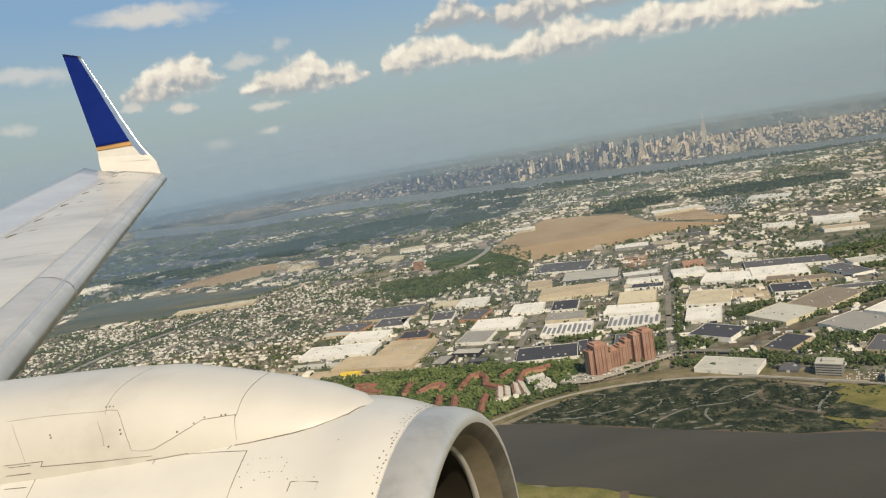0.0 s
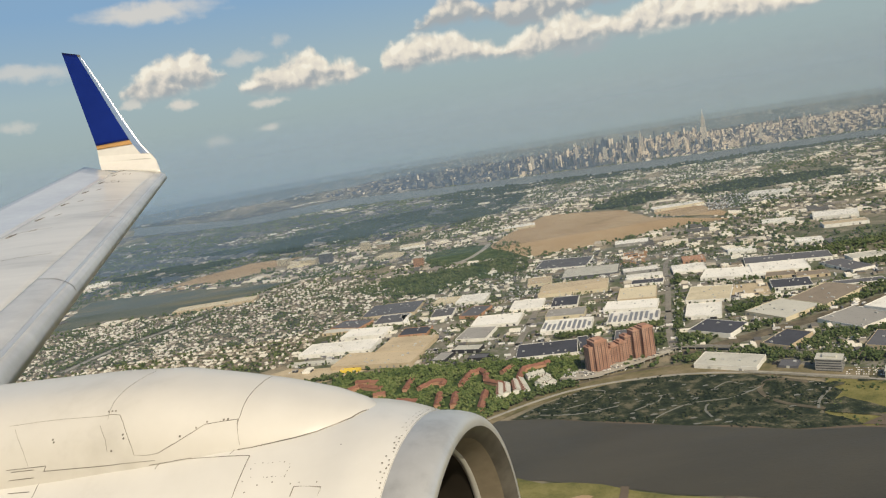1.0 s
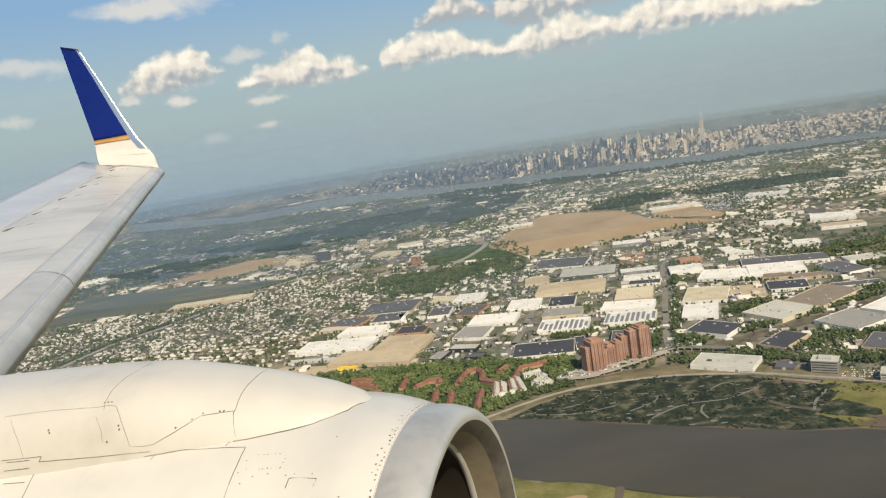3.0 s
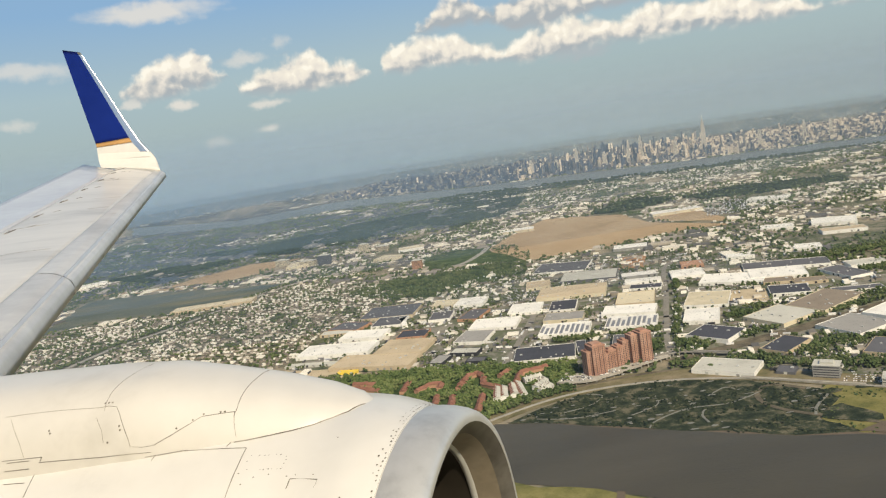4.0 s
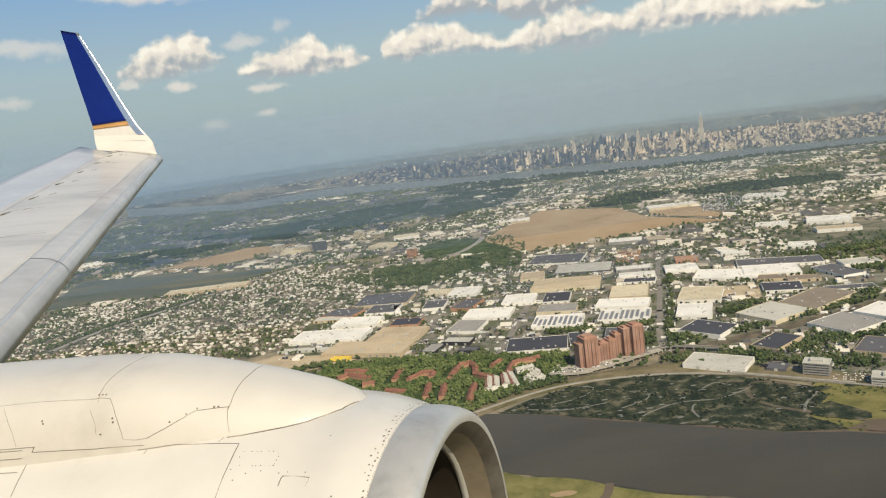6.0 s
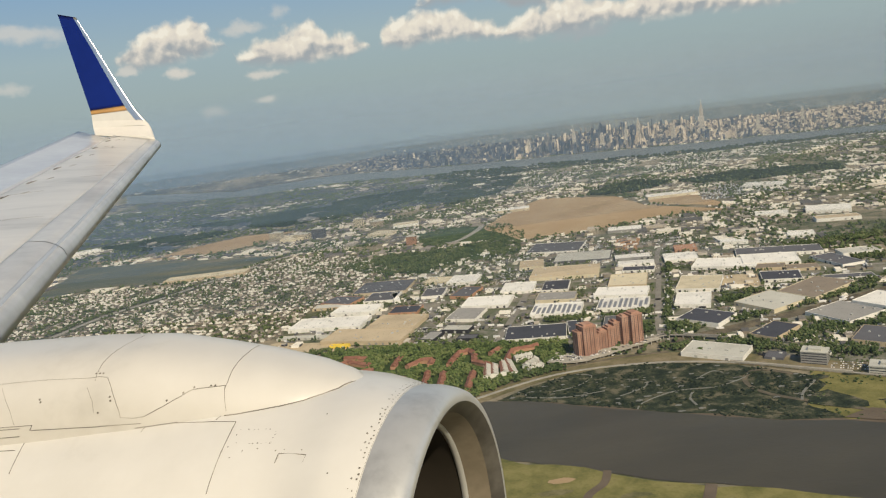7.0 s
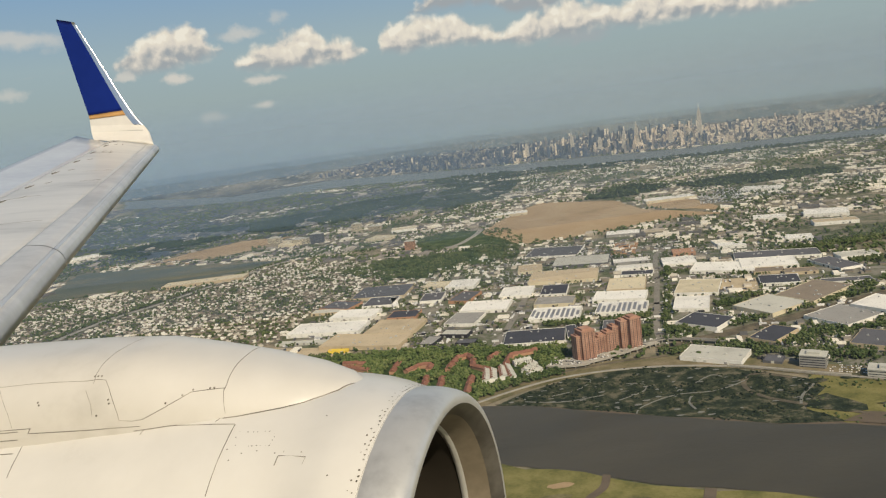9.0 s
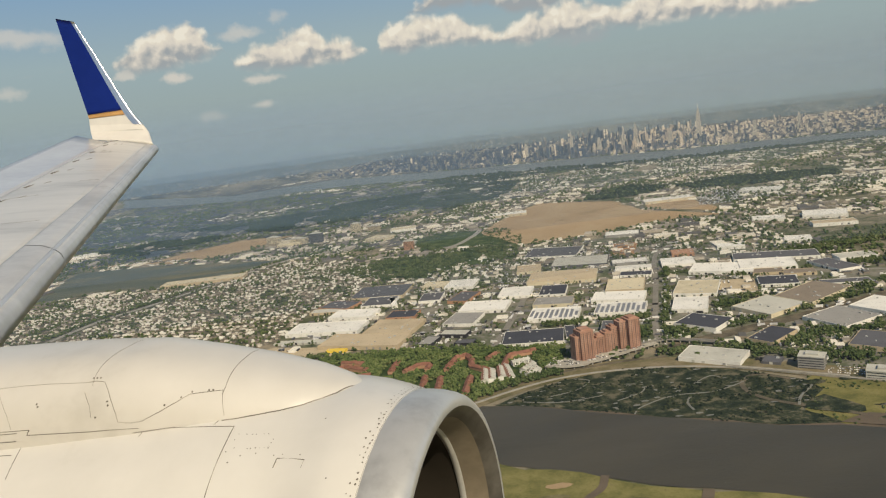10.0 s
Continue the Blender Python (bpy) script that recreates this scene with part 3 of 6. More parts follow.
sheet("green_corridor", CORRIDOR, "park_grass", "grassy strip along the highway", "grass", 0.6, 40, 10)
sheet("broad_river", HUDSON, "wide_water", "broad grey-blue river below the distant city", "river", 1.2, 150, 20)

for poly in (SHADE_WOODS4, SHADE_WOODS5, SHADE_WOODS6, SHADE_WOODS7):
    sheet("far_woods", poly, "shade_woodland", "dark wooded ground in the distant suburbs, cloud shade put into its colour", "woods", 0.8, 60, 55)
ROADS = [([(60, 1250), (90, 1318), (180, 1613), (235, 1800)], 13, "grey asphalt street between warehouses"),
         ([(345, 1190), (360, 1263), (450, 1550), (540, 1837), (658, 1996), (760, 2330)], 11, "wide straight grey avenue between warehouses"),
         ([(-30, 1480), (-60, 1600), (-20, 1760), (40, 1870)], 12, "grey asphalt street between warehouses"),
         ([(-330, 1480), (-80, 1420), (110, 1350), (350, 1270)], 11, "grey asphalt street between warehouses"),
         ([(70, 1500), (280, 1430), (410, 1400), (620, 1330)], 11, "grey asphalt street between warehouses"),
         ([(120, 1640), (300, 1620), (470, 1590), (760, 1500), (900, 1430)], 12, "grey asphalt street between warehouses"),
         ([(-120, 1296), (80, 1252), (300, 1190), (352, 1185)], 8, "narrow grey road behind the towers")]
for line, width, words in ROADS:
    ribbon("road", line, width, "asphalt" if width < 11 else "avenue", words, "road", 0.9)
ribbon("railway", [(328, 1148), (451, 1179), (595, 1220), (765, 1277), (1000, 1360), (1500, 1560)], 26, "ballast", "brown railway bed running straight past warehouses", "railway", 1.2)
ribbon("verge", [(-30, 985), (30, 1036), (150, 1090), (277, 1096), (395, 1055), (490, 990), (580, 925)], 46, "verge_grass", "olive grass verge beside the railway", "verge", 1.3)
ribbon("railway", [(-20, 985), (24, 1022), (148, 1074), (277, 1074), (390, 1036), (487, 968), (563, 915), (700, 820)], 4.2, "concrete", "pale curved railway embankment along the marsh", "railway", 2.4, 2.4)
ribbon("dirt_track", [(30, 1046), (150, 1096), (250, 1112), (330, 1110)], 7, "ballast", "brown dirt track along the railway", "track", 1.7)
ribbon("dirt_path", [(455, 965), (420, 995), (388, 965), (395, 915), (450, 860), (520, 800)], 7, "ballast", "winding brown dirt path through the marsh", "path", 1.6)
for line, width in (([(395, 975), (345, 955), (290, 958), (240, 935), (225, 915)], 2.4), ([(130, 1010), (170, 1022), (195, 1050), (175, 1066)], 2.4), ([(470, 935), (440, 905), (425, 880)], 4.5),
                    ([(215, 965), (255, 985), (262, 1010), (240, 1020)], 2.2), ([(90, 1003), (140, 985), (200, 990)], 2.0), ([(300, 905), (300, 930), (312, 950)], 4.0), ([(330, 990), (360, 1010), (372, 1000)], 2.0)):
    ribbon("dirt_path", line, width * 0.75, "pool", "narrow pale path through the marsh", "path", 1.7)
for line, width in (([(150, 768), (140, 742), (118, 720), (110, 690)], 9), ([(246, 712), (232, 684), (214, 660), (220, 630)], 12), ([(352, 652), (330, 622), (306, 600)], 10), ([(452, 606), (440, 580), (450, 550)], 8)):
    ribbon("mud_creek", line, width, "mud", "brown mud creek cut into the grassy bank", "creek", 1.7)
for i in range(22):
    rg = random.Random(i + 700)
    px, py = rg.uniform(-100, 600), rg.uniform(520, 860)
    if inside(NEARBANK, np.array([px]), np.array([py]))[0]:
        a, b = rg.uniform(6, 22), rg.uniform(3, 9)
        ring = [(px + a * math.cos(t * math.pi / 6) * rg.uniform(0.6, 1.2), py + b * math.sin(t * math.pi / 6) * rg.uniform(0.6, 1.2)) for t in range(12)]
        sheet("grass_patch", ring, rg.choice(["marsh_grass", "marsh_grass", "dry_field"]), "patch of other grass on the river bank", "grass", 1.6, 8, 1.5)
HIGHWAY = [(-956, 1730), (-891, 1899), (-794, 2019), (-622, 2292), (-506, 2443), (-360, 2496)]
ribbon("highway", HIGHWAY, 15, "concrete", "pale highway crossing the housing district", "road", 1.4)
ribbon("grass_bank", [(-1508, 2927), (-1200, 2807), (-961, 2709), (-805, 2612)], 40, "dry_field", "tan grass bank between lagoon and dark water", "bank", 1.6)
sheet("dark_pond", [(-1544, 3077), (-1374, 3153), (-1128, 3086), (-1022, 3038), (-1110, 2832), (-1403, 2925)], "pond_water", "dark blue-grey pond beside the tan strip", "pond", 1.3, 50, 14)
ribbon("highway", [(-700, 2330), (-300, 2270), (0, 2290), (110, 2440), (200, 2720), (430, 3110), (640, 3600), (700, 4000)], 18, "concrete", "pale highway curving past the dry meadow", "road", 1.6)
for i in range(120):
    rg = random.Random(i + 90)
    px, py = rg.uniform(70, 470), rg.uniform(850, 1075)
    if inside(MARSH, np.array([px]), np.array([py]))[0]:
        a, b = rg.uniform(1.5, 6), rg.uniform(1, 3)
        ring = [(px + a * math.cos(t * math.pi / 5) * rg.uniform(0.7, 1.2), py + b * math.sin(t * math.pi / 5) * rg.uniform(0.7, 1.2)) for t in range(10)]
        sheet("marsh_pool", ring, "pool", "small pale mud pool in the marsh", "pool", 1.75, 50, 0.0)


for i in range(16):
    rg = random.Random(i + 300)
    px, py = rg.uniform(470, 760), rg.uniform(720, 950)
    if inside(GRASS, np.array([px]), np.array([py]))[0]:
        a, b = rg.uniform(8, 26), rg.uniform(4, 10)
        ring = [(px + a * math.cos(t * math.pi / 6) * rg.uniform(0.6, 1.2), py + b * math.sin(t * math.pi / 6) * rg.uniform(0.6, 1.2)) for t in range(12)]
        sheet("reed_patch", ring, "reeds_dark", "dark patch of reeds in the meadow", "reeds", 1.75, 8, 1.5)


# ---- industrial buildings ----
def warehouse(x, y, w, d, rot, h, roof, wall, extra=""):
    rng = random.Random(int(x * 7 + y * 13))
    w, d = max(w, 12), max(d, 12)
    words = {"tan": "tan", "cream": "cream", "white": "white", "pale": "pale grey", "slate": "dark grey", "navy": "near-black blue", "grey": "grey", "brown": "brown",
             "yellow": "yellow", "dark": "black", "brick": "orange brick"}
    top = new("warehouse")
    set_down(top, x, y, rot)
    tagged(top, f"flat-roofed warehouse with {words[roof]} roof and {words[wall]} walls" + (", rows of skylights" if extra else ""), "warehouse", "industrial estate")
    a, b, t = w / 2, d / 2, 0.5
    ring = [box(-a, a, -b, -b + t, 0, h + 0.7), box(-a, a, b - t, b, 0, h + 0.7), box(-a, -a + t, -b + t, b - t, 0, h + 0.7), box(a - t, a, -b + t, b - t, 0, h + 0.7)]
    part("wall", mesh("wall", *join(ring), "wall_" + wall), top)
    part("roof", mesh("roof", *box(-a + t, a - t, -b + t, b - t, h - 1, h), "roof_" + roof), top)
    if extra:
        # skylight bands with white ridges between
        n = max(4, int(w / 9))
        for i in range(n):
            cx = -a + (i + 0.5) * w / n
            lo, hi = -b * rng.choice((0.86, 0.8, 0.5)), b * rng.choice((0.7, 0.55, 0.2))
            part("skylight", mesh("skylight", *box(cx - w / n * 0.28, cx + w / n * 0.28, lo, hi, h, h + 0.8), "skylight"), top)
    else:
        for _ in range(min(9, 1 + int(w * d / 1300))):
            ux, uy = rng.uniform(-a * 0.85, a * 0.85), rng.uniform(-b * 0.85, b * 0.85)
            s = rng.uniform(1.0, 2.4)
            base = box(ux - s, ux + s, uy - s * 0.8, uy + s * 0.8, h, h + 1.4)
            cap = box(ux - s * 0.6, ux + s * 0.6, uy - s * 0.5, uy + s * 0.5, h + 1.4, h + 1.9)
            part("roof_unit", mesh("roof_unit", *join([base, cap]), "roof_unit"), top)
    # dock doors along the side that faces the street
    n = int(w / 14)
    for i in range(n):
        if rng.random() < 0.6:
            cx = -a + (i + 0.5) * w / n
            part("dock_door", mesh("dock_door", *box(cx - 2.2, cx + 2.2, -b - 0.25, -b - 0.02, 0.8, 5.0), rng.choice(["wall_grey", "wall_dark", "wall_pale"])), top)
    return top


warehouse(-167, 1392, 168, 74, -20.9, 7.92, "tan", "tan")
warehouse(-112, 1460, 104, 94, -20.1, 7.92, "tan", "tan")
warehouse(-218, 1359, 39, 13, -16.8, 5.04, "yellow", "yellow")
warehouse(-256, 1519, 161, 75, -14.8, 7.92, "white", "white")
warehouse(-206, 1604, 102, 62, -18.1, 8.64, "white", "white")
warehouse(-300, 1449, 116, 19, -16.5, 3.6, "pale", "pale")
warehouse(-154, 1791, 134, 113, -13.5, 7.2, "slate", "tan")
warehouse(-250, 1707, 82, 62, -30.3, 6.48, "slate", "brick")
warehouse(-154, 1694, 72, 75, -13.2, 6.48, "slate", "white")
warehouse(-122, 1673, 14, 81, 6.4, 6.48, "white", "white")
warehouse(-96, 1552, 64, 53, -15.5, 6.48, "navy", "brick")
warehouse(-22, 1791, 58, 51, -18.7, 6.48, "cream", "cream")
warehouse(42, 1765, 72, 71, -17.8, 7.2, "white", "white")
warehouse(-33, 1672, 50, 71, -10.9, 6.48, "slate", "white")
warehouse(40, 1637, 48, 81, -26.5, 6.48, "slate", "brick")
warehouse(79, 1531, 100, 73, -16.9, 7.2, "white", "white")
warehouse(30, 1458, 64, 78, -22.5, 6.48, "grey", "white")
warehouse(8, 1366, 55, 30, -24.2, 7.2, "pale", "dark")
warehouse(24, 1307, 36, 24, -21.8, 5.76, "slate", "dark")
warehouse(-42, 1341, 28, 47, -26.5, 5.76, "grey", "dark")
warehouse(278, 1708, 158, 104, -15.2, 7.2, "tan", "cream")
warehouse(216, 1833, 60, 73, -9.4, 6.48, "tan", "cream")
warehouse(156, 1618, 72, 79, -15.0, 6.48, "white", "white")
warehouse(236, 1591, 57, 80, -15.1, 6.48, "navy", "white")
warehouse(206, 1408, 97, 76, -17.1, 7.2, "white", "white", "skylights")
warehouse(221, 1500, 81, 59, -17.3, 7.2, "grey", "cream")
warehouse(332, 1389, 96, 73, -19.9, 7.2, "white", "white", "skylights")
warehouse(350, 1471, 105, 63, -21.5, 7.92, "white", "white")
warehouse(386, 1555, 79, 96, -18.0, 7.92, "cream", "tan")
warehouse(146, 1282, 108, 75, -11.2, 6.48, "navy", "white")
warehouse(213, 1283, 18, 70, -7.6, 6.48, "navy", "white")
warehouse(290, 1271, 46, 62, -16.8, 10.08, "slate", "pale")
warehouse(308, 1999, 142, 117, -21.4, 6.48, "slate", "white")
warehouse(445, 1705, 83, 38, -15.1, 6.48, "white", "white")
warehouse(456, 1777, 84, 42, -10.8, 6.48, "white", "grey")
warehouse(551, 1709, 75, 72, -13.2, 6.48, "white", "white")
warehouse(435, 1647, 70, 38, -20.0, 5.76, "navy", "white")
warehouse(613, 1595, 132, 81, -28.9, 7.2, "white", "white")
warehouse(705, 1582, 114, 85, -18.2, 7.92, "white", "white")
warehouse(754, 1648, 179, 67, -19.2, 7.2, "slate", "white")
warehouse(508, 1464, 83, 105, -25.2, 7.2, "cream", "white")
warehouse(457, 1358, 64, 84, -21.7, 7.2, "white", "white")
warehouse(663, 1441, 73, 65, -18.6, 6.48, "navy", "white")
warehouse(439, 1242, 77, 67, -47.8, 7.92, "navy", "white")
warehouse(574, 1287, 85, 96, -62.8, 7.2, "pale", "cream")
warehouse(677, 1333, 78, 129, -58.1, 7.2, "brown", "cream")
warehouse(509, 1135, 44, 76, -53.0, 6.48, "navy", "tan")
warehouse(738, 1198, 94, 78, -60.5, 8.64, "white", "white")
warehouse(646, 1179, 82, 86, -66.2, 6.48, "grey", "white")
warehouse(635, 1052, 72, 74, -43.2, 6.48, "slate", "tan")
warehouse(393, 1078, 91, 55, -37.7, 7.92, "pale", "white")
warehouse(463, 1034, 26, 27, -35.5, 4.32, "slate", "slate")
warehouse(680, 1524, 60, 38, -18.9, 5.76, "brown", "tan")
warehouse(729, 1488, 63, 36, -16.1, 5.76, "brown", "tan")
warehouse(763, 1376, 88, 29, -13.8, 6.48, "slate", "white")
warehouse(814, 1512, 103, 51, -80.8, 5.76, "slate", "white")
warehouse(1083, 2047, 113, 85, -26.4, 9.36, "white", "white")
warehouse(1163, 2626, 136, 70, -35.0, 9.36, "white", "white")
warehouse(843, 2678, 178, 73, -2.1, 8.64, "white", "cream")
warehouse(-729, 2252, 255, 59, -2.6, 8.64, "cream", "tan")
warehouse(-1526, 3188, 122, 75, 22.6, 8.64, "white", "white")
warehouse(-206, 2633, 85, 73, -30.3, 10.08, "cream", "cream")
warehouse(-557, 2807, 86, 106, -1.3, 10.08, "cream", "cream")
warehouse(281, 2813, 128, 66, -7.8, 8.64, "white", "cream")
warehouse(-127, 2788, 96, 66, 0.8, 8.64, "cream", "white")
warehouse(-275, 1669, 76, 32, -13.7, 5.76, "pale", "tan")
warehouse(1038, 1919, 107, 45, -15.9, 8.64, "tan", "white")
warehouse(940, 2084, 87, 52, -22.7, 8.64, "white", "white")
warehouse(533, 2137, 95, 60, -16.4, 7.92, "white", "grey")
warehouse(349, 1848, 138, 101, -16.4, 6.48, "pale", "slate")
warehouse(715, 1799, 65, 39, -20.1, 7.92, "white", "white")
warehouse(875, 1785, 62, 51, -20.5, 7.92, "white", "white")
warehouse(883, 1553, 76, 47, -8.3, 7.92, "pale", "white")
warehouse(592, 1794, 53, 50, -14.0, 7.92, "brick", "brick")


# ---- housing, trees and the far city ----
def scatter(n, rmin, rmax, amin, amax, rng, power=1.0):
    """Places spread evenly over a sector of the plain, in azimuth degrees."""
    r = np.sqrt(rng.uniform(rmin ** (2 * power), rmax ** (2 * power), n)) ** (1 / power)
    a = np.radians(rng.uniform(amin, amax, n))
    return r * np.sin(a), r * np.cos(a)


def patchy(x, y, s, seed):
    return np.array([noise.noise(Vector((a * s, b * s, seed))) for a, b in zip(x, y)])


def boxes(x, y, w, d, h, rot, gable=0.0):
    """Arrays for many little buildings: walls with a flat or gabled roof. Returns verts, quads, material index."""
    n = len(x)
    c, s = np.cos(rot), np.sin(rot)
    px = np.array([-1, 1, 1, -1, -1, 1, 1, -1, -1, 1]) * 0.5
    py = np.array([-1, -1, 1, 1, -1, -1, 1, 1, 0, 0]) * 0.5
    pz = np.array([0, 0, 0, 0, 1, 1, 1, 1, 1, 1.0])
    lx, ly = px[None] * w[:, None], py[None] * d[:, None]
    lz = pz[None] * h[:, None]
    lz[:, 8:] += gable * h[:, None]
    v = np.stack([x[:, None] + lx * c[:, None] - ly * s[:, None], y[:, None] + lx * s[:, None] + ly * c[:, None], lz], -1).reshape(-1, 3)
    q = np.array([(0, 1, 5, 4), (1, 2, 6, 5), (2, 3, 7, 6), (3, 0, 4, 7), (4, 5, 9, 8), (6, 7, 8, 9), (5, 6, 9, 9), (7, 4, 8, 8)])
    quads = (np.arange(n)[:, None, None] * 10 + q[None, :6]).reshape(-1, 4)
    ends = (np.arange(n)[:, None, None] * 10 + np.array([(5, 6, 9), (7, 4, 8)])[None]).reshape(-1, 3)
    idx = np.tile([0, 0, 0, 0, 1, 1], n)
    return v, quads, idx, ends


def house_field(name, x, y, w, d, h, rot, gable, mats, label, category, group=""):
    v, q, idx, ends = boxes(x, y, w, d, h, rot, gable)
    # triangles for the gable ends are written as two-triangle quads' halves
    tri = np.concatenate([q[:, [0, 1, 2]], q[:, [0, 2, 3]], ends])
    ti = np.concatenate([idx, idx, np.zeros(len(ends), int)])
    me = raw_mesh(name, far(v), tri, mats, ti)
    return tagged(new(name, me), label, category, group, "stuff")




def crowns(name, x, y, r, h, rng, label, category, lumps=3, sub=1, z0=None, material="leaves"):
    """Many tree crowns: each a few ragged clumps of leaves over a short trunk, in one mesh."""
    bm = bmesh.new()
    bmesh.ops.create_icosphere(bm, subdivisions=sub, radius=1)
    bv = np.array([v.co for v in bm.verts])
    bf = np.array([[v.index for v in f.verts] for f in bm.faces])
    bm.free()
    n, m = len(x), len(bv)
    vs, fs = [], []
    for k in range(lumps):
        off = rng.normal(0, 0.0 if lumps == 1 else 0.42 if lumps < 5 else 0.48, (n, 3)) * r[:, None]
        size = r if lumps == 1 else r * rng.uniform(0.55, 0.85, n) if lumps < 5 else r * rng.uniform(0.28, 0.52, n)
        jag = rng.uniform(0.68, 1.25, (n, m))
        p = bv[None] * jag[..., None] * size[:, None, None]
        p[..., 2] *= 0.9
        base = 0 if z0 is None else z0
        p += np.stack([x + off[:, 0], y + off[:, 1], base + h - size + off[:, 2] * 0.7], -1)[:, None]
        p[..., 2] = np.maximum(p[..., 2], 0.2)
        fs.append((np.arange(n)[:, None, None] * m + bf[None] + len(vs) * n * m).reshape(-1, 3))
        vs.append(p.reshape(-1, 3))
    me = raw_mesh(name, far(np.concatenate(vs)), np.concatenate(fs), [material], smooth=sub > 1)
    return tagged(new(name, me), label, category, "", "stuff")


RAIL = [(328, 1148), (451, 1179), (595, 1220), (765, 1277), (1000, 1360), (1500, 1560)]


def off_roads(x, y, gap):
    """True where a place is clear of all roads of the estate."""
    k = np.ones(len(x), bool)
    for line, width, _ in ROADS + [(RAIL, 26, ""), (HIGHWAY, 16, "")]:
        for (ax, ay), (bx, by) in zip(line, line[1:]):
            dx, dy = bx - ax, by - ay
            t = np.clip(((x - ax) * dx + (y - ay) * dy) / (dx * dx + dy * dy), 0, 1)
            k &= np.hypot(x - ax - t * dx, y - ay - t * dy) > gap + width / 2
    return k


rng = np.random.default_rng(7)
OPEN = [RIVER, NEARBANK, MARSH, GRASS, PARK, SAND, FIELD, FIELD2, STRIP, LAKE, DIRT, CLAY, INDUSTRY, HUDSON, WOODS, CORRIDOR, WOODS2, WOODS3, SHADE_WOODS4, SHADE_WOODS5, SHADE_WOODS6, SHADE_WOODS7]


def keep_out(x, y, polys):
    k = np.ones(len(x), bool)
    for p in polys:
        k &= ~inside(p, x, y)
    return k


# small houses in their district
x, y = scatter(40000, 1300, 2500, -40, 0, rng)
k = inside(HOUSES, x, y) & (patchy(x, y, 0.016, 3.0) > -0.34)
x, y = x[k], y[k]
g = radians(-17)
u, v = x * math.cos(g) + y * math.sin(g), -x * math.sin(g) + y * math.cos(g)
cell = np.unique(np.stack([np.round(u / 8.0), np.round(v / 9.5)], -1), axis=0)
cell = cell[(cell[:, 1] % 3 != 0) & (rng.random(len(cell)) < 0.88)]          # every third row is a street
u, v = cell[:, 0] * 8.0 + rng.uniform(-1.2, 1.2, len(cell)), cell[:, 1] * 9.5 + rng.uniform(-2.5, 2.5, len(cell))
x, y = u * math.cos(g) - v * math.sin(g), u * math.sin(g) + v * math.cos(g)
k = off_roads(x, y, 20)
x, y = x[k], y[k]
house_field("houses", x, y, rng.uniform(4, 6.6, len(x)), rng.uniform(4.5, 8, len(x)), rng.uniform(2.4, 4.0, len(x)), g + rng.choice([0, math.pi / 2], len(x)), 0.3,
            ["house_walls", "house_roofs"], "dense streets of small pale houses with mixed roofs", "houses")
# trees between the houses
x, y = scatter(13000, 1300, 2500, -40, 0, rng)
k = inside(HOUSES, x, y) & (rng.random(len(x)) < 0.42 - 0.9 * patchy(x, y, 0.016, 3.0))
x, y = x[k], y[k]
# a belt of trees along the highway
for (ax, ay), (bx, by) in zip(HIGHWAY, HIGHWAY[1:]):
    t = rng.random(70)
    x, y = np.r_[x, ax + (bx - ax) * t + rng.normal(-18, 5, 70)], np.r_[y, ay + (by - ay) * t + rng.normal(13, 5, 70)]
k = off_roads(x, y, 4)
x, y = x[k], y[k]
r = rng.uniform(2.2, 4.6, len(x))
crowns("street_trees", x, y, r, r * 1.5 + 2, rng, "scattered green street trees among houses", "trees", 2)

# suburbs out to the broad river
x, y = scatter(62000, 1500, 6200, -42, 42, rng)
pn = patchy(x, y, 0.0035, 9.0)
dark = np.zeros(len(x), bool)
for p in (SHADE_WOODS4, SHADE_WOODS5, SHADE_WOODS6, SHADE_WOODS7):
    dark |= inside(p, x, y)
k = keep_out(x, y, [p for p in OPEN if p not in (SHADE_WOODS4, SHADE_WOODS5, SHADE_WOODS6, SHADE_WOODS7)] + [HOUSES]) & (pn > -0.22) & (y > 1250) & (~dark | (rng.random(len(x)) < 0.2))
x, y, pn = x[k], y[k], pn[k]
dist = np.hypot(x, y)
big = rng.random(len(x)) < 0.06
w = np.where(big, rng.uniform(25, 70, len(x)), rng.uniform(7, 17, len(x)))
d = np.where(big, rng.uniform(18, 40, len(x)), rng.uniform(7, 17, len(x)))
h = np.where(big, rng.uniform(4, 7, len(x)), rng.uniform(1.8, 3.8, len(x)))
turn = radians(-17) + rng.choice([0, math.pi / 2], len(x)) + rng.normal(0, 0.06, len(x))
# the districts that lie in cloud shade get the shade-coloured roofs
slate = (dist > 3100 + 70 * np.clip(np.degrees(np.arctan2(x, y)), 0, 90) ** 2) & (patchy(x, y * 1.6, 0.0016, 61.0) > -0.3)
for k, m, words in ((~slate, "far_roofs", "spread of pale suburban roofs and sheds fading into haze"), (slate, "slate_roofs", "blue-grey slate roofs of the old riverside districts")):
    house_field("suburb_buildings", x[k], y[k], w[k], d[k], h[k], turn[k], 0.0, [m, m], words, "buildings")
x, y = scatter(40000, 1150, 5400, -42, 42, rng)
pn = patchy(x, y * 1.5, 0.004, 21.0)
k = keep_out(x, y, [p for p in OPEN if p not in (WOODS, WOODS2, WOODS3)] + [HOUSES]) & ((pn > -0.12) | inside(WOODS, x, y) | inside(WOODS2, x, y) | inside(WOODS3, x, y))
x, y = x[k], y[k]
r = rng.uniform(3.5, 7, len(x))
crowns("suburb_trees", x, y, r, r * 1.3 + 2, rng, "dark green tree belts across the suburbs", "trees", 2)
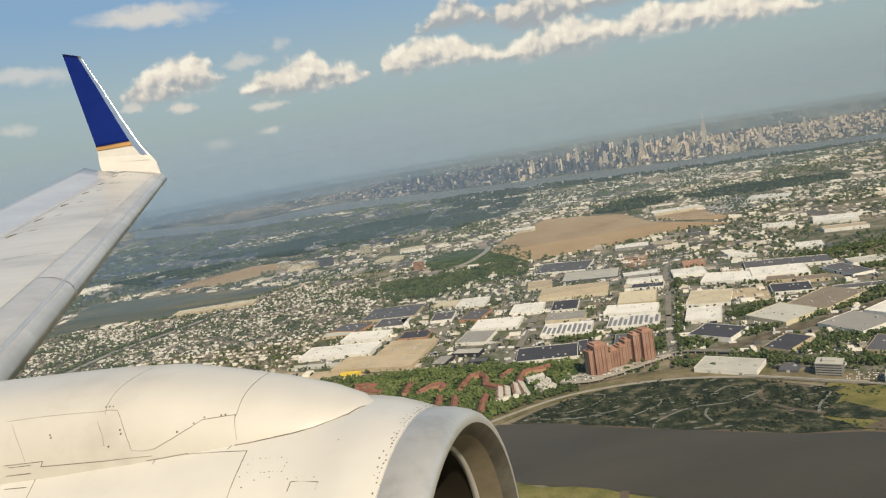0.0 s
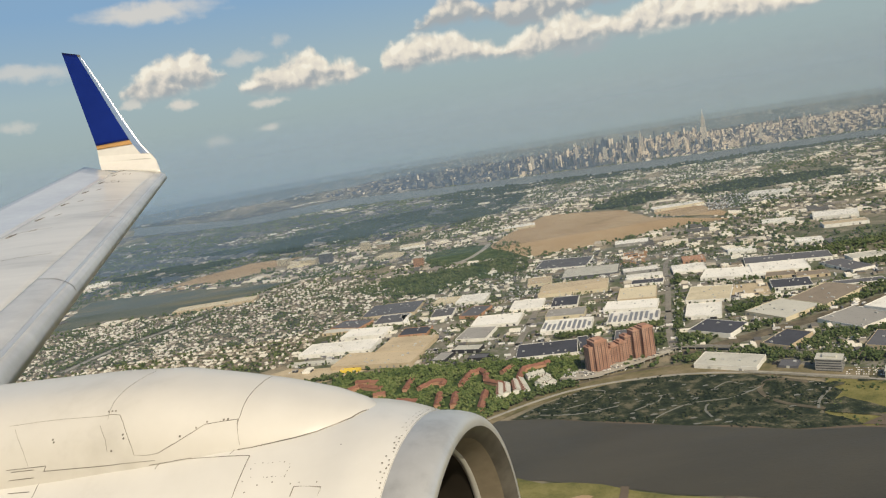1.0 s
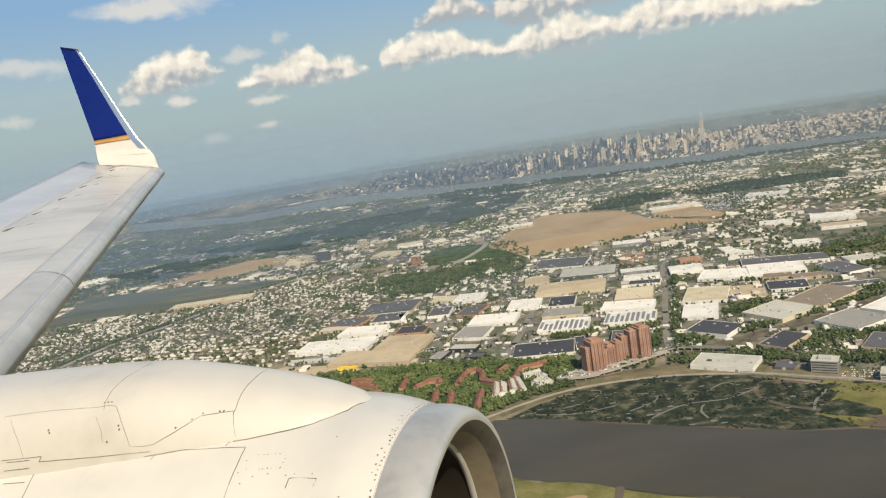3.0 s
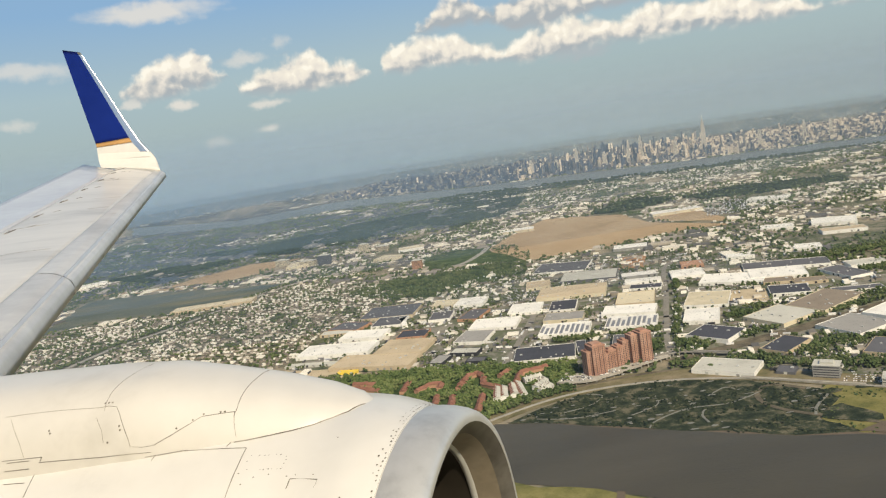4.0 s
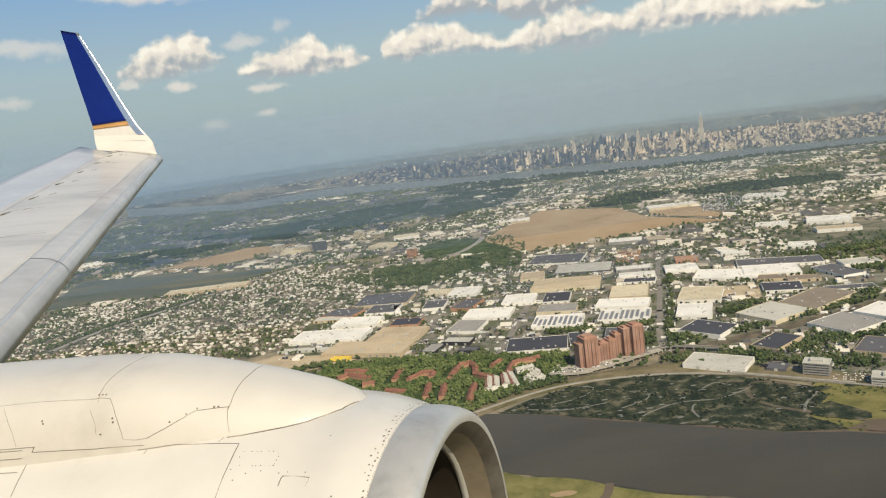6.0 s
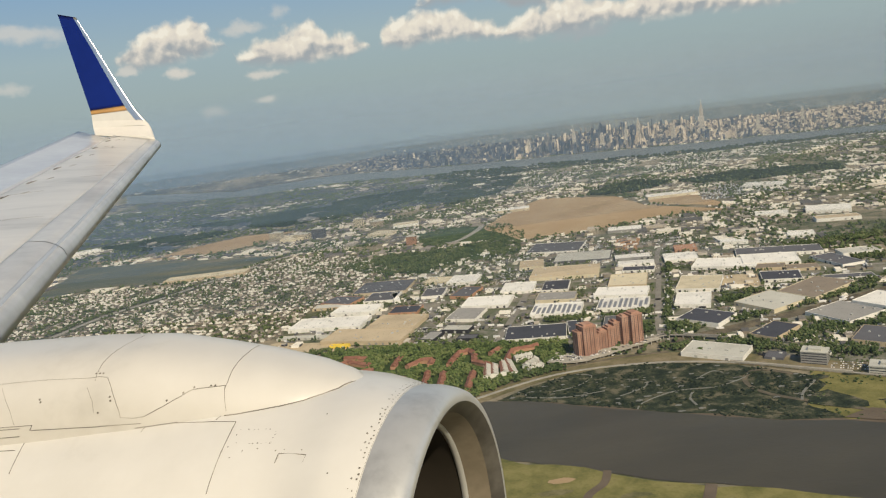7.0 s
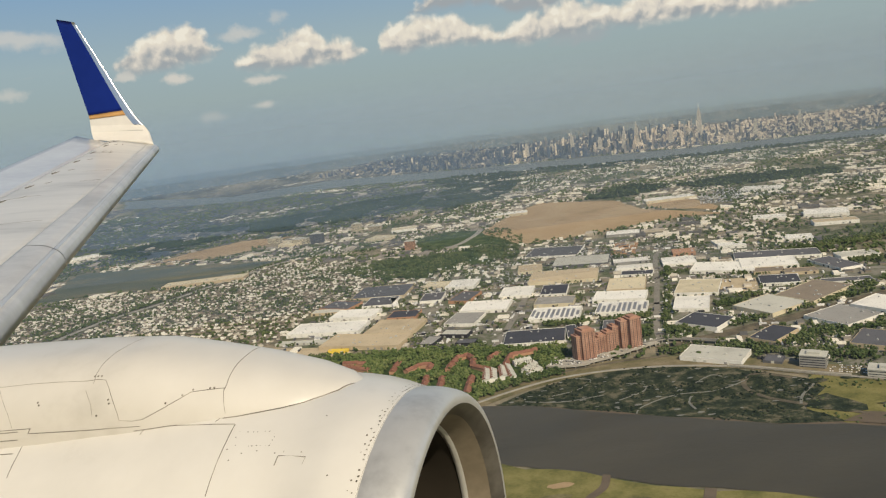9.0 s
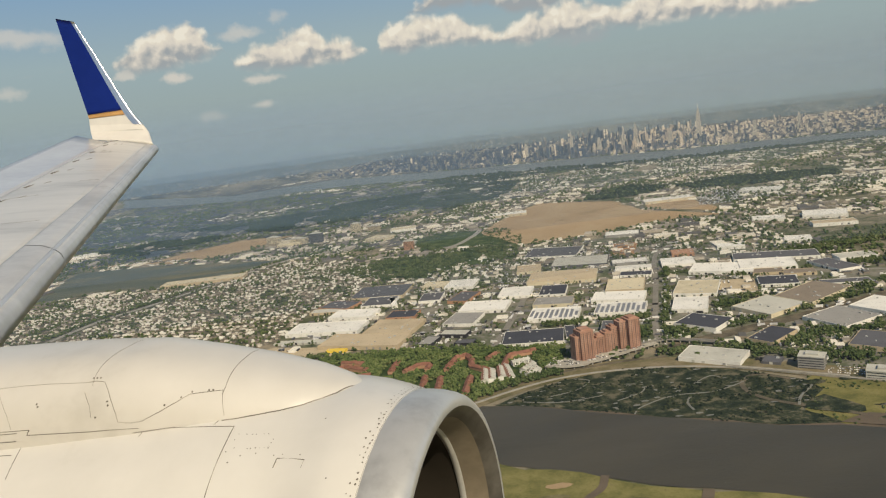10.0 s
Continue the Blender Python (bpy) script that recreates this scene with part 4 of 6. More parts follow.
# woods, and the dark far belts that stand in for cloud shade
for poly, cnt in ((WOODS, 1500), (CORRIDOR, 420), (WOODS2, 1300), (WOODS3, 700), (SHADE_WOODS4, 8000), (SHADE_WOODS5, 4500), (SHADE_WOODS6, 6000), (SHADE_WOODS7, 4000)):
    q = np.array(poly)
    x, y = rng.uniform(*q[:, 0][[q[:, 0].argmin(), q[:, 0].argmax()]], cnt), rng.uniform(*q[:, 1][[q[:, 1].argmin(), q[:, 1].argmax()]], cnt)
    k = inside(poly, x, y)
    k &= (patchy(x, y, 0.006, 5.0) > (-0.30 if poly in (WOODS, SHADE_WOODS4, WOODS2, WOODS3) else -0.08))
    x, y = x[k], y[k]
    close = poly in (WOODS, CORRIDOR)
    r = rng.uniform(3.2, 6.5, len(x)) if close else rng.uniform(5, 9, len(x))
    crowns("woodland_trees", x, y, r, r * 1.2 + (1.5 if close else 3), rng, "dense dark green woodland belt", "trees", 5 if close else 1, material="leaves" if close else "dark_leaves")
# trees in the industrial estate's verges
x, y = scatter(11000, 1050, 2100, -20, 38, rng)
pn = patchy(x, y, 0.012, 33.0)
k = inside(INDUSTRY, x, y) & (pn > -0.02) & keep_out(x, y, [DIRT, CLAY, SAND]) & off_roads(x, y, 5)
for ob in [o for o in scene.objects if o.name.startswith("warehouse")]:
    roofs = [c for c in ob.children if c.name.startswith("roof")]
    m = ob.matrix_basis.inverted()
    lx, ly = m[0][0] * x + m[0][1] * y + m[0][3], m[1][0] * x + m[1][1] * y + m[1][3]
    bb = max(abs(p[0]) for p in roofs[0].bound_box) + 5, max(abs(p[1]) for p in roofs[0].bound_box) + 5
    k &= ~((abs(lx) < bb[0]) & (abs(ly) < bb[1]))
x, y = x[k], y[k]
r = rng.uniform(2.0, 5.0, len(x))
crowns("estate_trees", x, y, r, r * 1.4 + 2, rng, "green trees and hedges between warehouses and roads", "trees", 5)


# the far city
def far_shore():
    """The city's ground and the land behind it, from the broad river's far bank to the horizon."""
    az = [-40, -22.2, -14.9, -7.3, 1.4, 10, 18.3, 25.8, 31.5, 45]
    bank = [7900, 7183, 5777, 5946, 5304, 5064, 4913, 4947, 4992, 5200]
    a = np.linspace(-40, 45, 120)
    r0 = np.interp(a, az, bank) + 12 * np.sin(a * 3.1)
    steps = np.r_[np.linspace(0, 1, 16), 1.3, 1.8, 2.6, 4, 7, 12, 20]
    v = np.array([((r + s * 3000) * math.sin(radians(t)), (r + s * 3000) * math.cos(radians(t)), 2.0) for s in steps for t, r in zip(a, r0)])
    n = len(a)
    q = np.array([(i * n + j, i * n + j + 1, (i + 1) * n + j + 1, (i + 1) * n + j) for i in range(len(steps) - 1) for j in range(n - 1)])
    tagged(new("city_ground", raw_mesh("city_ground", far(v), q, ["city_ground"], smooth=True)), "grey built-up land beyond the broad river", "ground", kind="structure")


def skyline():
    rg = np.random.default_rng(5)
    n = 12500
    t = rg.random(n)
    # along the shore, from upstream to downstream
    shore = np.array([(-1011, 6447), (130, 5330), (883, 5010), (1539, 4700), (2152, 4480), (2776, 4290), (3400, 4000)])
    s = np.linspace(0, 1, len(shore))
    bx, by = np.interp(t, s, shore[:, 0]), np.interp(t, s, shore[:, 1])
    back = rg.uniform(0.015, 1, n) ** 1.2 * 1900
    nx, ny = 0.35, 0.94
    x, y = bx + nx * back, by + ny * back
    mid = np.exp(-((t - 0.40) / 0.17) ** 2)
    clump = 0.5 + 0.5 * np.clip(patchy(x, y, 0.0035, 12.0) * 2.2 + 0.4, 0, 1)
    h = rg.gamma(1.7, 7.0, n) * (0.8 + 1.0 * mid) * clump + 8
    tall = rg.random(n) < 0.075 * (mid + 0.22) * clump
    h = np.where(tall, rg.uniform(45, 118, n) * (0.5 + 0.5 * mid), h)
    w, d = rg.uniform(8, 20, n), rg.uniform(8, 19, n)
    w, d = np.where(tall, w * 0.75, w), np.where(tall, d * 0.75, d)
    rot = radians(-28) + rg.normal(0, 0.04, n)
    # shade-coloured blocks are common upstream and give way to pale stone downstream
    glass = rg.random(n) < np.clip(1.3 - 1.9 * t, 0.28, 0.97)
    for k, m, words in ((glass, "city_shade", "hazy mass of city blocks and towers beyond the river, coloured slate-blue for shade"), (~glass, "city_stone", "hazy mass of pale stone city blocks and towers beyond the river")):
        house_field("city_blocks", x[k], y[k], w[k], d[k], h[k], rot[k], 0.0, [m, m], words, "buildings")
    # beyond: endless low roofs, in drifts
    x, y = scatter(36000, 6300, 24000, -40, 42, rg)
    k = patchy(x, y, 0.0009, 40.0) > -0.05
    x, y = x[k], y[k]
    n = len(x)
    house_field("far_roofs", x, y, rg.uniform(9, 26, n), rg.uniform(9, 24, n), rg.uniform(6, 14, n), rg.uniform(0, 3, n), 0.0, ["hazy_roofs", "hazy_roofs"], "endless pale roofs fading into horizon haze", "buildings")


far_shore()
skyline()


def skyscraper(x, y, tiers, spire, rot, label):
    """A stepped tower: tiers of (half width, half depth, top height)."""
    k = float(np.linalg.norm(far([(x, y, 0)])[0][:2])) / math.hypot(x, y)
    top = new("skyscraper")
    top.matrix_basis = Matrix.Translation(far([(x, y, 0)])[0]) @ pose(0, 0, 0, 0, 0, rot) @ Matrix.Scale(k, 4)
    tagged(top, label, "skyscraper", "distant skyline")
    z = 0
    for w, d, h in tiers:
        part("tier", mesh("tier", *box(-w, w, -d, d, z, h), "limestone"), top)
        z = h
    if spire:
        v = [(-3, -3, z), (3, -3, z), (3, 3, z), (-3, 3, z), (0, 0, z + spire)]
        part("spire", mesh("spire", v, [(0, 1, 4), (1, 2, 4), (2, 3, 4), (3, 0, 4), (3, 2, 1, 0)], "limestone"), top)


for tx, ty, hh, ww in ((700, 5350, 150, 17), (1010, 5260, 190, 15), (1180, 5150, 140, 18), (1330, 5080, 170, 14), (1450, 5200, 205, 16), (1620, 4990, 150, 16), (2150, 4900, 140, 15), (2420, 4850, 165, 14), (2540, 4750, 150, 15), (860, 5230, 130, 18)):
    skyscraper(tx, ty, [(ww * 0.95, ww * 0.9, hh * 0.28), (ww * 0.68, ww * 0.68, hh * 0.66), (ww * 0.4, ww * 0.4, hh * 0.78)], 0 if hh < 180 else 25, -28, "slender hazy skyscraper with stepped top")
skyscraper(1858, 5109, [(26, 19, 48), (15, 13, 132), (12, 10, 186), (8, 8, 203), (4.5, 4.5, 216)], 42, -28, "tall stepped stone skyscraper with a slender spire")

# ---- summer haze ----
def haze(name, y, thick, top, arc=False):
    """A sheet that paints haze over the land behind it: wide, leaning back and thinning out upwards."""
    key = f"haze_veil_{y}"
    m = bpy.data.materials.new(key)
    m.use_nodes = True
    g = Net(m.node_tree)
    pos = g.n("ShaderNodeNewGeometry").outputs["Position"]
    sp = g.n("ShaderNodeSeparateXYZ")
    g.put(sp.inputs[0], pos)
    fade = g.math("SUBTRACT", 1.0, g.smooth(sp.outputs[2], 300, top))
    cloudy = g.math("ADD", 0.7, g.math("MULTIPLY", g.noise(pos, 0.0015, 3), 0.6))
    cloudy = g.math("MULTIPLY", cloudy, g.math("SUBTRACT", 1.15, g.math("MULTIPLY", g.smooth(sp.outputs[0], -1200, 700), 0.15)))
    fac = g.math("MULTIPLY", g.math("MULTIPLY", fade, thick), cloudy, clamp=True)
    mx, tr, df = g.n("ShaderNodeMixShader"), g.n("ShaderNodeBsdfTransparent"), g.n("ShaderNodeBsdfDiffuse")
    # bluer away from the sun, with the cloud shade there put into the colour
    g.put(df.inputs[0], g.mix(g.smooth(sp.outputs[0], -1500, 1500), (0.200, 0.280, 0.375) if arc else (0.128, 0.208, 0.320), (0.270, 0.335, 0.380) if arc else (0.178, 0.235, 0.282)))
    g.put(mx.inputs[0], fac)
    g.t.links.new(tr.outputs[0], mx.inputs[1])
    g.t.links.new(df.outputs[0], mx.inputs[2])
    g.t.links.new(mx.outputs[0], g.n("ShaderNodeOutputMaterial").inputs[0])
    MATS[key] = m
    w = y * 1.1 + 300
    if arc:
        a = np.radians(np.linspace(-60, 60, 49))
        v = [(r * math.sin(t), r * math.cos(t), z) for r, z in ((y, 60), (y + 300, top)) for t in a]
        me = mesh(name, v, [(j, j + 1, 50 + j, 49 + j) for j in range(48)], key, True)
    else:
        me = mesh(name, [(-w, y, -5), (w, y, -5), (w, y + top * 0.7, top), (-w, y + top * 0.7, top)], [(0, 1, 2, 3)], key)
    tagged(new(name, me), "pale blue-grey sheet painting summer haze over the distant land", "haze", kind="structure")


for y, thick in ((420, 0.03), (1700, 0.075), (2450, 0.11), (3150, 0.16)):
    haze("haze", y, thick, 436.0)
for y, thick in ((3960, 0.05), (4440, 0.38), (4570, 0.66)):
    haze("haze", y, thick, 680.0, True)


def haze_rim():
    """The bank of haze on the horizon behind all land: a plain glowing backdrop in the sky's own colour."""
    m = bpy.data.materials.new("haze_bank")
    m.use_nodes = True
    g = Net(m.node_tree)
    pos = g.n("ShaderNodeNewGeometry").outputs["Position"]
    sp = g.n("ShaderNodeSeparateXYZ")
    g.put(sp.inputs[0], pos)
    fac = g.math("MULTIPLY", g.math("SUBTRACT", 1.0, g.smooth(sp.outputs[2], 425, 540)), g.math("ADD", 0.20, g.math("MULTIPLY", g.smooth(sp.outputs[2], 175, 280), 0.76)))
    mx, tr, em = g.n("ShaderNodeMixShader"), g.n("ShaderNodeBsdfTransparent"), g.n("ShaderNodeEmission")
    # haze brightness is emitted by the sheet itself, not lit by the sun
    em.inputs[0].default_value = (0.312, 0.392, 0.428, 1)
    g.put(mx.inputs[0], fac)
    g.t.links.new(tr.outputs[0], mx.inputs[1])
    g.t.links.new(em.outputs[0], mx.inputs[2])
    g.t.links.new(mx.outputs[0], g.n("ShaderNodeOutputMaterial").inputs[0])
    MATS["haze_bank"] = m
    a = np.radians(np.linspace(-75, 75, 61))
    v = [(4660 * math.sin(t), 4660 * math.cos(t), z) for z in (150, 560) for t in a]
    tagged(new("haze_backdrop", mesh("haze_backdrop", v, [(j, j + 1, 62 + j, 61 + j) for j in range(60)], "haze_bank", True)), "glowing grey-blue backdrop for the haze on the horizon", "haze", kind="structure")


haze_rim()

# ---- the airliner ----
airliner = new("airliner")
airliner.matrix_basis = pose(0, 0, EYE, 1.405, -1.782, -14.168)      # x ahead, y out to the left wing, z up, from the cabin window
tagged(airliner, "white airliner wing with blue winglet and engine nacelle in flight", "airplane")
AX_Y, AX_Z = 3.215, -2.437     # the engine's axis
TP, TY = 0.037, 0.0648        # cant of the inlet face


def lean(x):
    """The nacelle's nose stands a little inboard and higher than its axis, and is a little fuller: shifts in y and z, and a factor."""
    b = min(1.0, max(0.0, (x + 1.62) / 0.46))
    b = b * b * (3 - 2 * b)
    return -0.154 * b, 0.032 * b, 1 + 0.009 * b


def turned(profile, seg=128, a0=0.0, a1=360.0, cant=True):
    """Points and faces of a body turned about the engine's axis from (x, radius) stations; the inlet face is canted a little."""
    ang = np.radians(np.linspace(a0, a1, seg + 1))
    v, f = [], []
    for x, r in profile:
        c = min(1.0, max(0.0, (x + 2.2) / 1.1)) if cant else 0.0
        ly, lz, k = lean(x)
        for t in ang:
            dy, dz = r * k * math.cos(t), r * k * math.sin(t)
            v.append((x + c * (dy * TY + dz * TP - 0.011), AX_Y + ly + dy, AX_Z + lz + dz))
    n = seg + 1
    for i in range(len(profile) - 1):
        for j in range(seg):
            f.append((i * n + j, (i + 1) * n + j, (i + 1) * n + j + 1, i * n + j + 1))
    return v, f


def shell(x):
    """Radius of the nacelle's outer skin at station x."""
    return float(np.interp(x, [-6.2, -5.0, -3.8, -2.6, -2.0, -1.6, -1.4, -1.25, -1.16], [0.80, 0.99, 1.10, 1.135, 1.13, 1.112, 1.092, 1.058, 1.024]))


engine = part("engine", mesh("engine", *turned([(x, shell(x)) for x in np.linspace(-1.165, -6.2, 48)]), "nacelle_paint", True), airliner, "cream-white painted engine nacelle with rivet rows")
# (station, radius) round the lip from the skin to the liner
lip_profile = [(-1.165, 1.026), (-1.12, 1.024), (-1.07, 1.017), (-1.02, 1.004), (-0.985, 0.988), (-0.965, 0.97), (-0.957, 0.95), (-0.96, 0.93), (-0.975, 0.91), (-1.0, 0.89), (-1.03, 0.876)]
part("inlet_lip", mesh("inlet_lip", *turned(lip_profile[:8]), "lip_metal", True), engine, "polished bare-metal inlet lip")
part("inner_lip", mesh("inner_lip", *turned(lip_profile[7:]), "lip_soot", True), engine, "dull smudged inner side of the inlet lip, dark reflection painted in")
part("inlet_duct", mesh("inlet_duct", *turned([(-1.03, 0.876), (-1.07, 0.864), (-1.11, 0.855), (-1.155, 0.848)]), "inlet_liner", True), engine, "brown-grey inlet liner")
part("seal_ring", mesh("seal_ring", *turned([(-1.155, 0.848), (-1.158, 0.835), (-1.186, 0.832), (-1.19, 0.84)]), "lip_metal", True), engine, "thin pale seal ring")
part("inner_duct", mesh("inner_duct", *turned([(-1.19, 0.84), (-1.3, 0.832), (-1.6, 0.803), (-1.75, 0.795), (-2.0, 0.785)]), "duct_dark", True), engine, "inner duct coloured dark for its shade")
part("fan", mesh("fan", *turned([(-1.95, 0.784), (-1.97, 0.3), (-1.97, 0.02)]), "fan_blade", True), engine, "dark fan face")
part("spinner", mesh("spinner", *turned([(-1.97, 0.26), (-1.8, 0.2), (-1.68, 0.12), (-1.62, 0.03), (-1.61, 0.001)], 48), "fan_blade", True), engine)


FX = [-1.372, -1.39, -1.46, -1.64, -1.90, -2.2, -2.5, -2.9, -3.4, -4.2, -5.2]
FT = [-1.375, -1.347, -1.305, -1.245, -1.175, -1.105, -1.045, -1.018, -1.008, -0.998, -0.99]
FH = [0.05, 0.125, 0.205, 0.29, 0.35, 0.39, 0.425, 0.445, 0.455, 0.46, 0.46]


def fairing():
    """The pylon fairing: a long bulge that rises from the nacelle's crown and runs aft to the wing."""
    st = -1.372 - 3.828 * np.linspace(0, 1, 70) ** 1.4
    v, f, n = [], [], 41
    for x in st:
        zt, hw = float(np.interp(x, FX[::-1], FT[::-1])), float(np.interp(x, FX[::-1], FH[::-1]))
        zb = AX_Z + shell(x) * 0.86
        for j in range(n):
            a = math.pi * j / (n - 1)
            cy, sz = math.cos(a), math.sin(a)
            cy = math.copysign(abs(cy) ** 0.75, cy)
            sz = sz ** 0.75
            v.append((x, 3.31 + hw * cy, zb + (zt - zb) * sz))
    for i in range(len(st) - 1):
        for j in range(n - 1):
            f.append((i * n + j, i * n + j + 1, (i + 1) * n + j + 1, (i + 1) * n + j))
    return part("pylon_fairing", mesh("pylon_fairing", v, f, "fairing_paint", True), airliner, "smooth cream-white pylon fairing over the engine")


pylon = fairing()


def fuselage():
    """The cabin's round hull, with the one open window that the view is taken through."""
    xs = np.r_[np.linspace(-24, -14, 12), np.linspace(-13, -0.55, 26), np.linspace(-0.35, 0.45, 5), np.linspace(0.7, 7, 14), 7 + 4.6 * np.sin(np.linspace(0.15, math.pi / 2, 9))]
    an = np.r_[np.linspace(-180, -8, 44), np.linspace(-4, 24, 8), np.linspace(28, 180, 40)]

    def slim(x):
        """The hull's girth at station x, as a share of the cabin's."""
        if x > 7:
            return max(0.02, math.sqrt(max(0.0, 1 - ((x - 7) / 4.605) ** 2)))
        return 1.0 if x > -13 else max(0.12, 1 - 0.88 * ((-13 - x) / 11) ** 1.5)

    v = [(x, -1.55 + r * slim(x) * math.cos(radians(a)), -0.35 + (0.9 if x < -13 else -0.3) * (1 - slim(x)) + r * slim(x) * math.sin(radians(a))) for r in (1.88, 1.80) for x in xs for a in an]
    n, m = len(an), len(xs) * len(an)
    f = []
    for i in range(len(xs) - 1):
        for j in range(n - 1):
            if xs[i] >= -0.56 and xs[i + 1] <= 0.71 and an[j] >= -8.1 and an[j + 1] <= 28.1:
                continue
            a = i * n + j
            f += [(a, a + 1, a + n + 1, a + n), (m + a, m + a + n, m + a + n + 1, m + a + 1)]
    return part("fuselage", mesh("fuselage", v, f, "white_paint", True), airliner, "plain white round fuselage hull")


fuselage()


# the wing: stations along the span, each with a drooped slat, a flat box and the trailing edge
def wing_edge(y):
    s = 15.4 - y
    return np.array((-10.19 + s * 0.5206, y, -0.03 - s * 0.0893)), np.array((-11.99 + s * 0.32, y, 0.46 - s * 0.128))


CHORD = [(0.0, -0.028), (0.004, -0.013), (0.012, -0.004), (0.035, 0.0085), (0.055, 0.0155), (0.1, 0.020), (0.16, 0.024), (0.3, 0.028), (0.5, 0.024), (0.7, 0.013), (1.0, 0.0)]


def wing_point(y, c, up=0.0):
    a, b = wing_edge(y)
    h = np.interp(c, [p[0] for p in CHORD], [p[1] for p in CHORD]) * (b[0] - a[0]) * -1
    return a + (b - a) * c + np.array((0, 0, h + up))


def wing_strip(name, y0, y1, c0, c1, material, label, parent, up=0.0, ny=24, nc=14, caps=True, tilt=0.0):
    ys, cs = np.linspace(y0, y1, ny), np.linspace(c0, c1, nc)
    lift = [tilt * (c - c0) / (c1 - c0) for c in cs] * 2
    v = [wing_point(y, c, up + k) for y in ys for c, k in zip(cs, lift)] + [wing_point(y, c, up + tilt * (c - c0) / (c1 - c0) - 0.06 - 0.2 * math.sin(math.pi * min(c, 1) ** 0.7) * 0.6) for y in ys for c in cs]
    f, m = [], ny * nc
    for i in range(ny - 1):
        for j in range(nc - 1):
            a = i * nc + j
            f += [(a, a + 1, a + nc + 1, a + nc), (m + a, m + a + nc, m + a + nc + 1, m + a + 1)]
    for i in range(ny - 1):
        for j in (0, nc - 1):
            a = i * nc + j
            f.append((a, a + nc, m + a + nc, m + a) if j == 0 else (a + nc, a, m + a, m + a + nc))
    for j in range(nc - 1 if caps else 0):
        a, b = j, (ny - 1) * nc + j
        f += [(a + 1, a, m + a, m + a + 1), (b, b + 1, m + b + 1, m + b)]
    return part(name, mesh(name, v, f, material, True), parent, label)


wing = wing_strip("wing", -0.4, 15.2, 0.117, 0.60, "wing_skin", "light grey metal wing upper skin with panel seams", airliner, 0.0, 40, 18)
for a, b in ((-0.4, 6.134), (6.15, 9.6), (9.616, 12.9), (12.916, 15.4)):
    wing_strip("slat", a, b, 0.028, 0.114, "slat_metal", "polished bare-metal leading-edge slat", wing, 0.0, 14, 10, False)
    wing_strip("slat_nose", a, b, 0.0, 0.019, "slat_metal", "dull grey rounded slat nose", wing, 0.0, 14, 12, False)
    # added strip that carries the slat's highlight in its colour
    wing_strip("slat_strip", a, b, 0.019, 0.028, "nose_metal", "bright strip added along the leading edge as its highlight", wing, 0.003, 14, 4, False)
for a, b, tilt in ((-0.4, 6.5, 0.08), (6.53, 14.85, 0.105)):
    wing_strip("aileron", a, b, 0.604, 1.0, "control_skin", "smooth metal trailing-edge panel reflecting the sky", wing, -0.004, 14, 8, True, tilt)

wing_strip("tip_panel", 14.87, 15.2, 0.604, 0.98, "wing_skin", "grey skin panel in the corner below the winglet", wing, -0.05, 4, 8)


def winglet():
    """The blended winglet: sections from the wing's tip round a curve and up, each from leading to trailing edge."""
    #        leading edge            trailing edge
    secs = [((-10.166, 15.2, 0.029), (-11.665, 15.2, 0.347)),
            ((-10.327, 15.42, 0.19), (-11.84, 15.42, 0.434)),
            ((-10.455, 15.58, 0.329), (-11.964, 15.58, 0.534)),
            ((-10.599, 15.66, 0.493), (-12.007, 15.66, 0.697)),
            ((-10.812, 15.69, 0.781), (-12.008, 15.69, 0.844)),
            ((-10.876, 15.7, 0.899), (-12.018, 15.7, 0.94)),
            ((-11.156, 15.76, 1.452), (-12.123, 15.76, 1.563)),
            ((-11.514, 15.82, 2.26), (-12.246, 15.82, 2.375)),
            ((-11.902, 15.88, 3.074), (-12.37, 15.88, 3.228))]
    A = np.array([s[0] for s in secs])
    Bq = np.array([s[1] for s in secs])
    t = [0, 0.08, 0.16, 0.34, 0.5, 0.5536, 0.7, 0.85, 1]
    fine = np.linspace(0, 1, 57)
    A = np.stack([np.interp(fine, t, A[:, i]) for i in range(3)], -1)
    Bq = np.stack([np.interp(fine, t, Bq[:, i]) for i in range(3)], -1)
    cs = [0, 0.01, 0.03, 0.07, 0.11, 0.16, 0.35, 0.55, 0.75, 1.0]
    th = [0, 0.025, 0.04, 0.055, 0.062, 0.068, 0.06, 0.042, 0.02, 0.0]
    return A, Bq, cs, th


WA, WB, WC, WT = winglet()


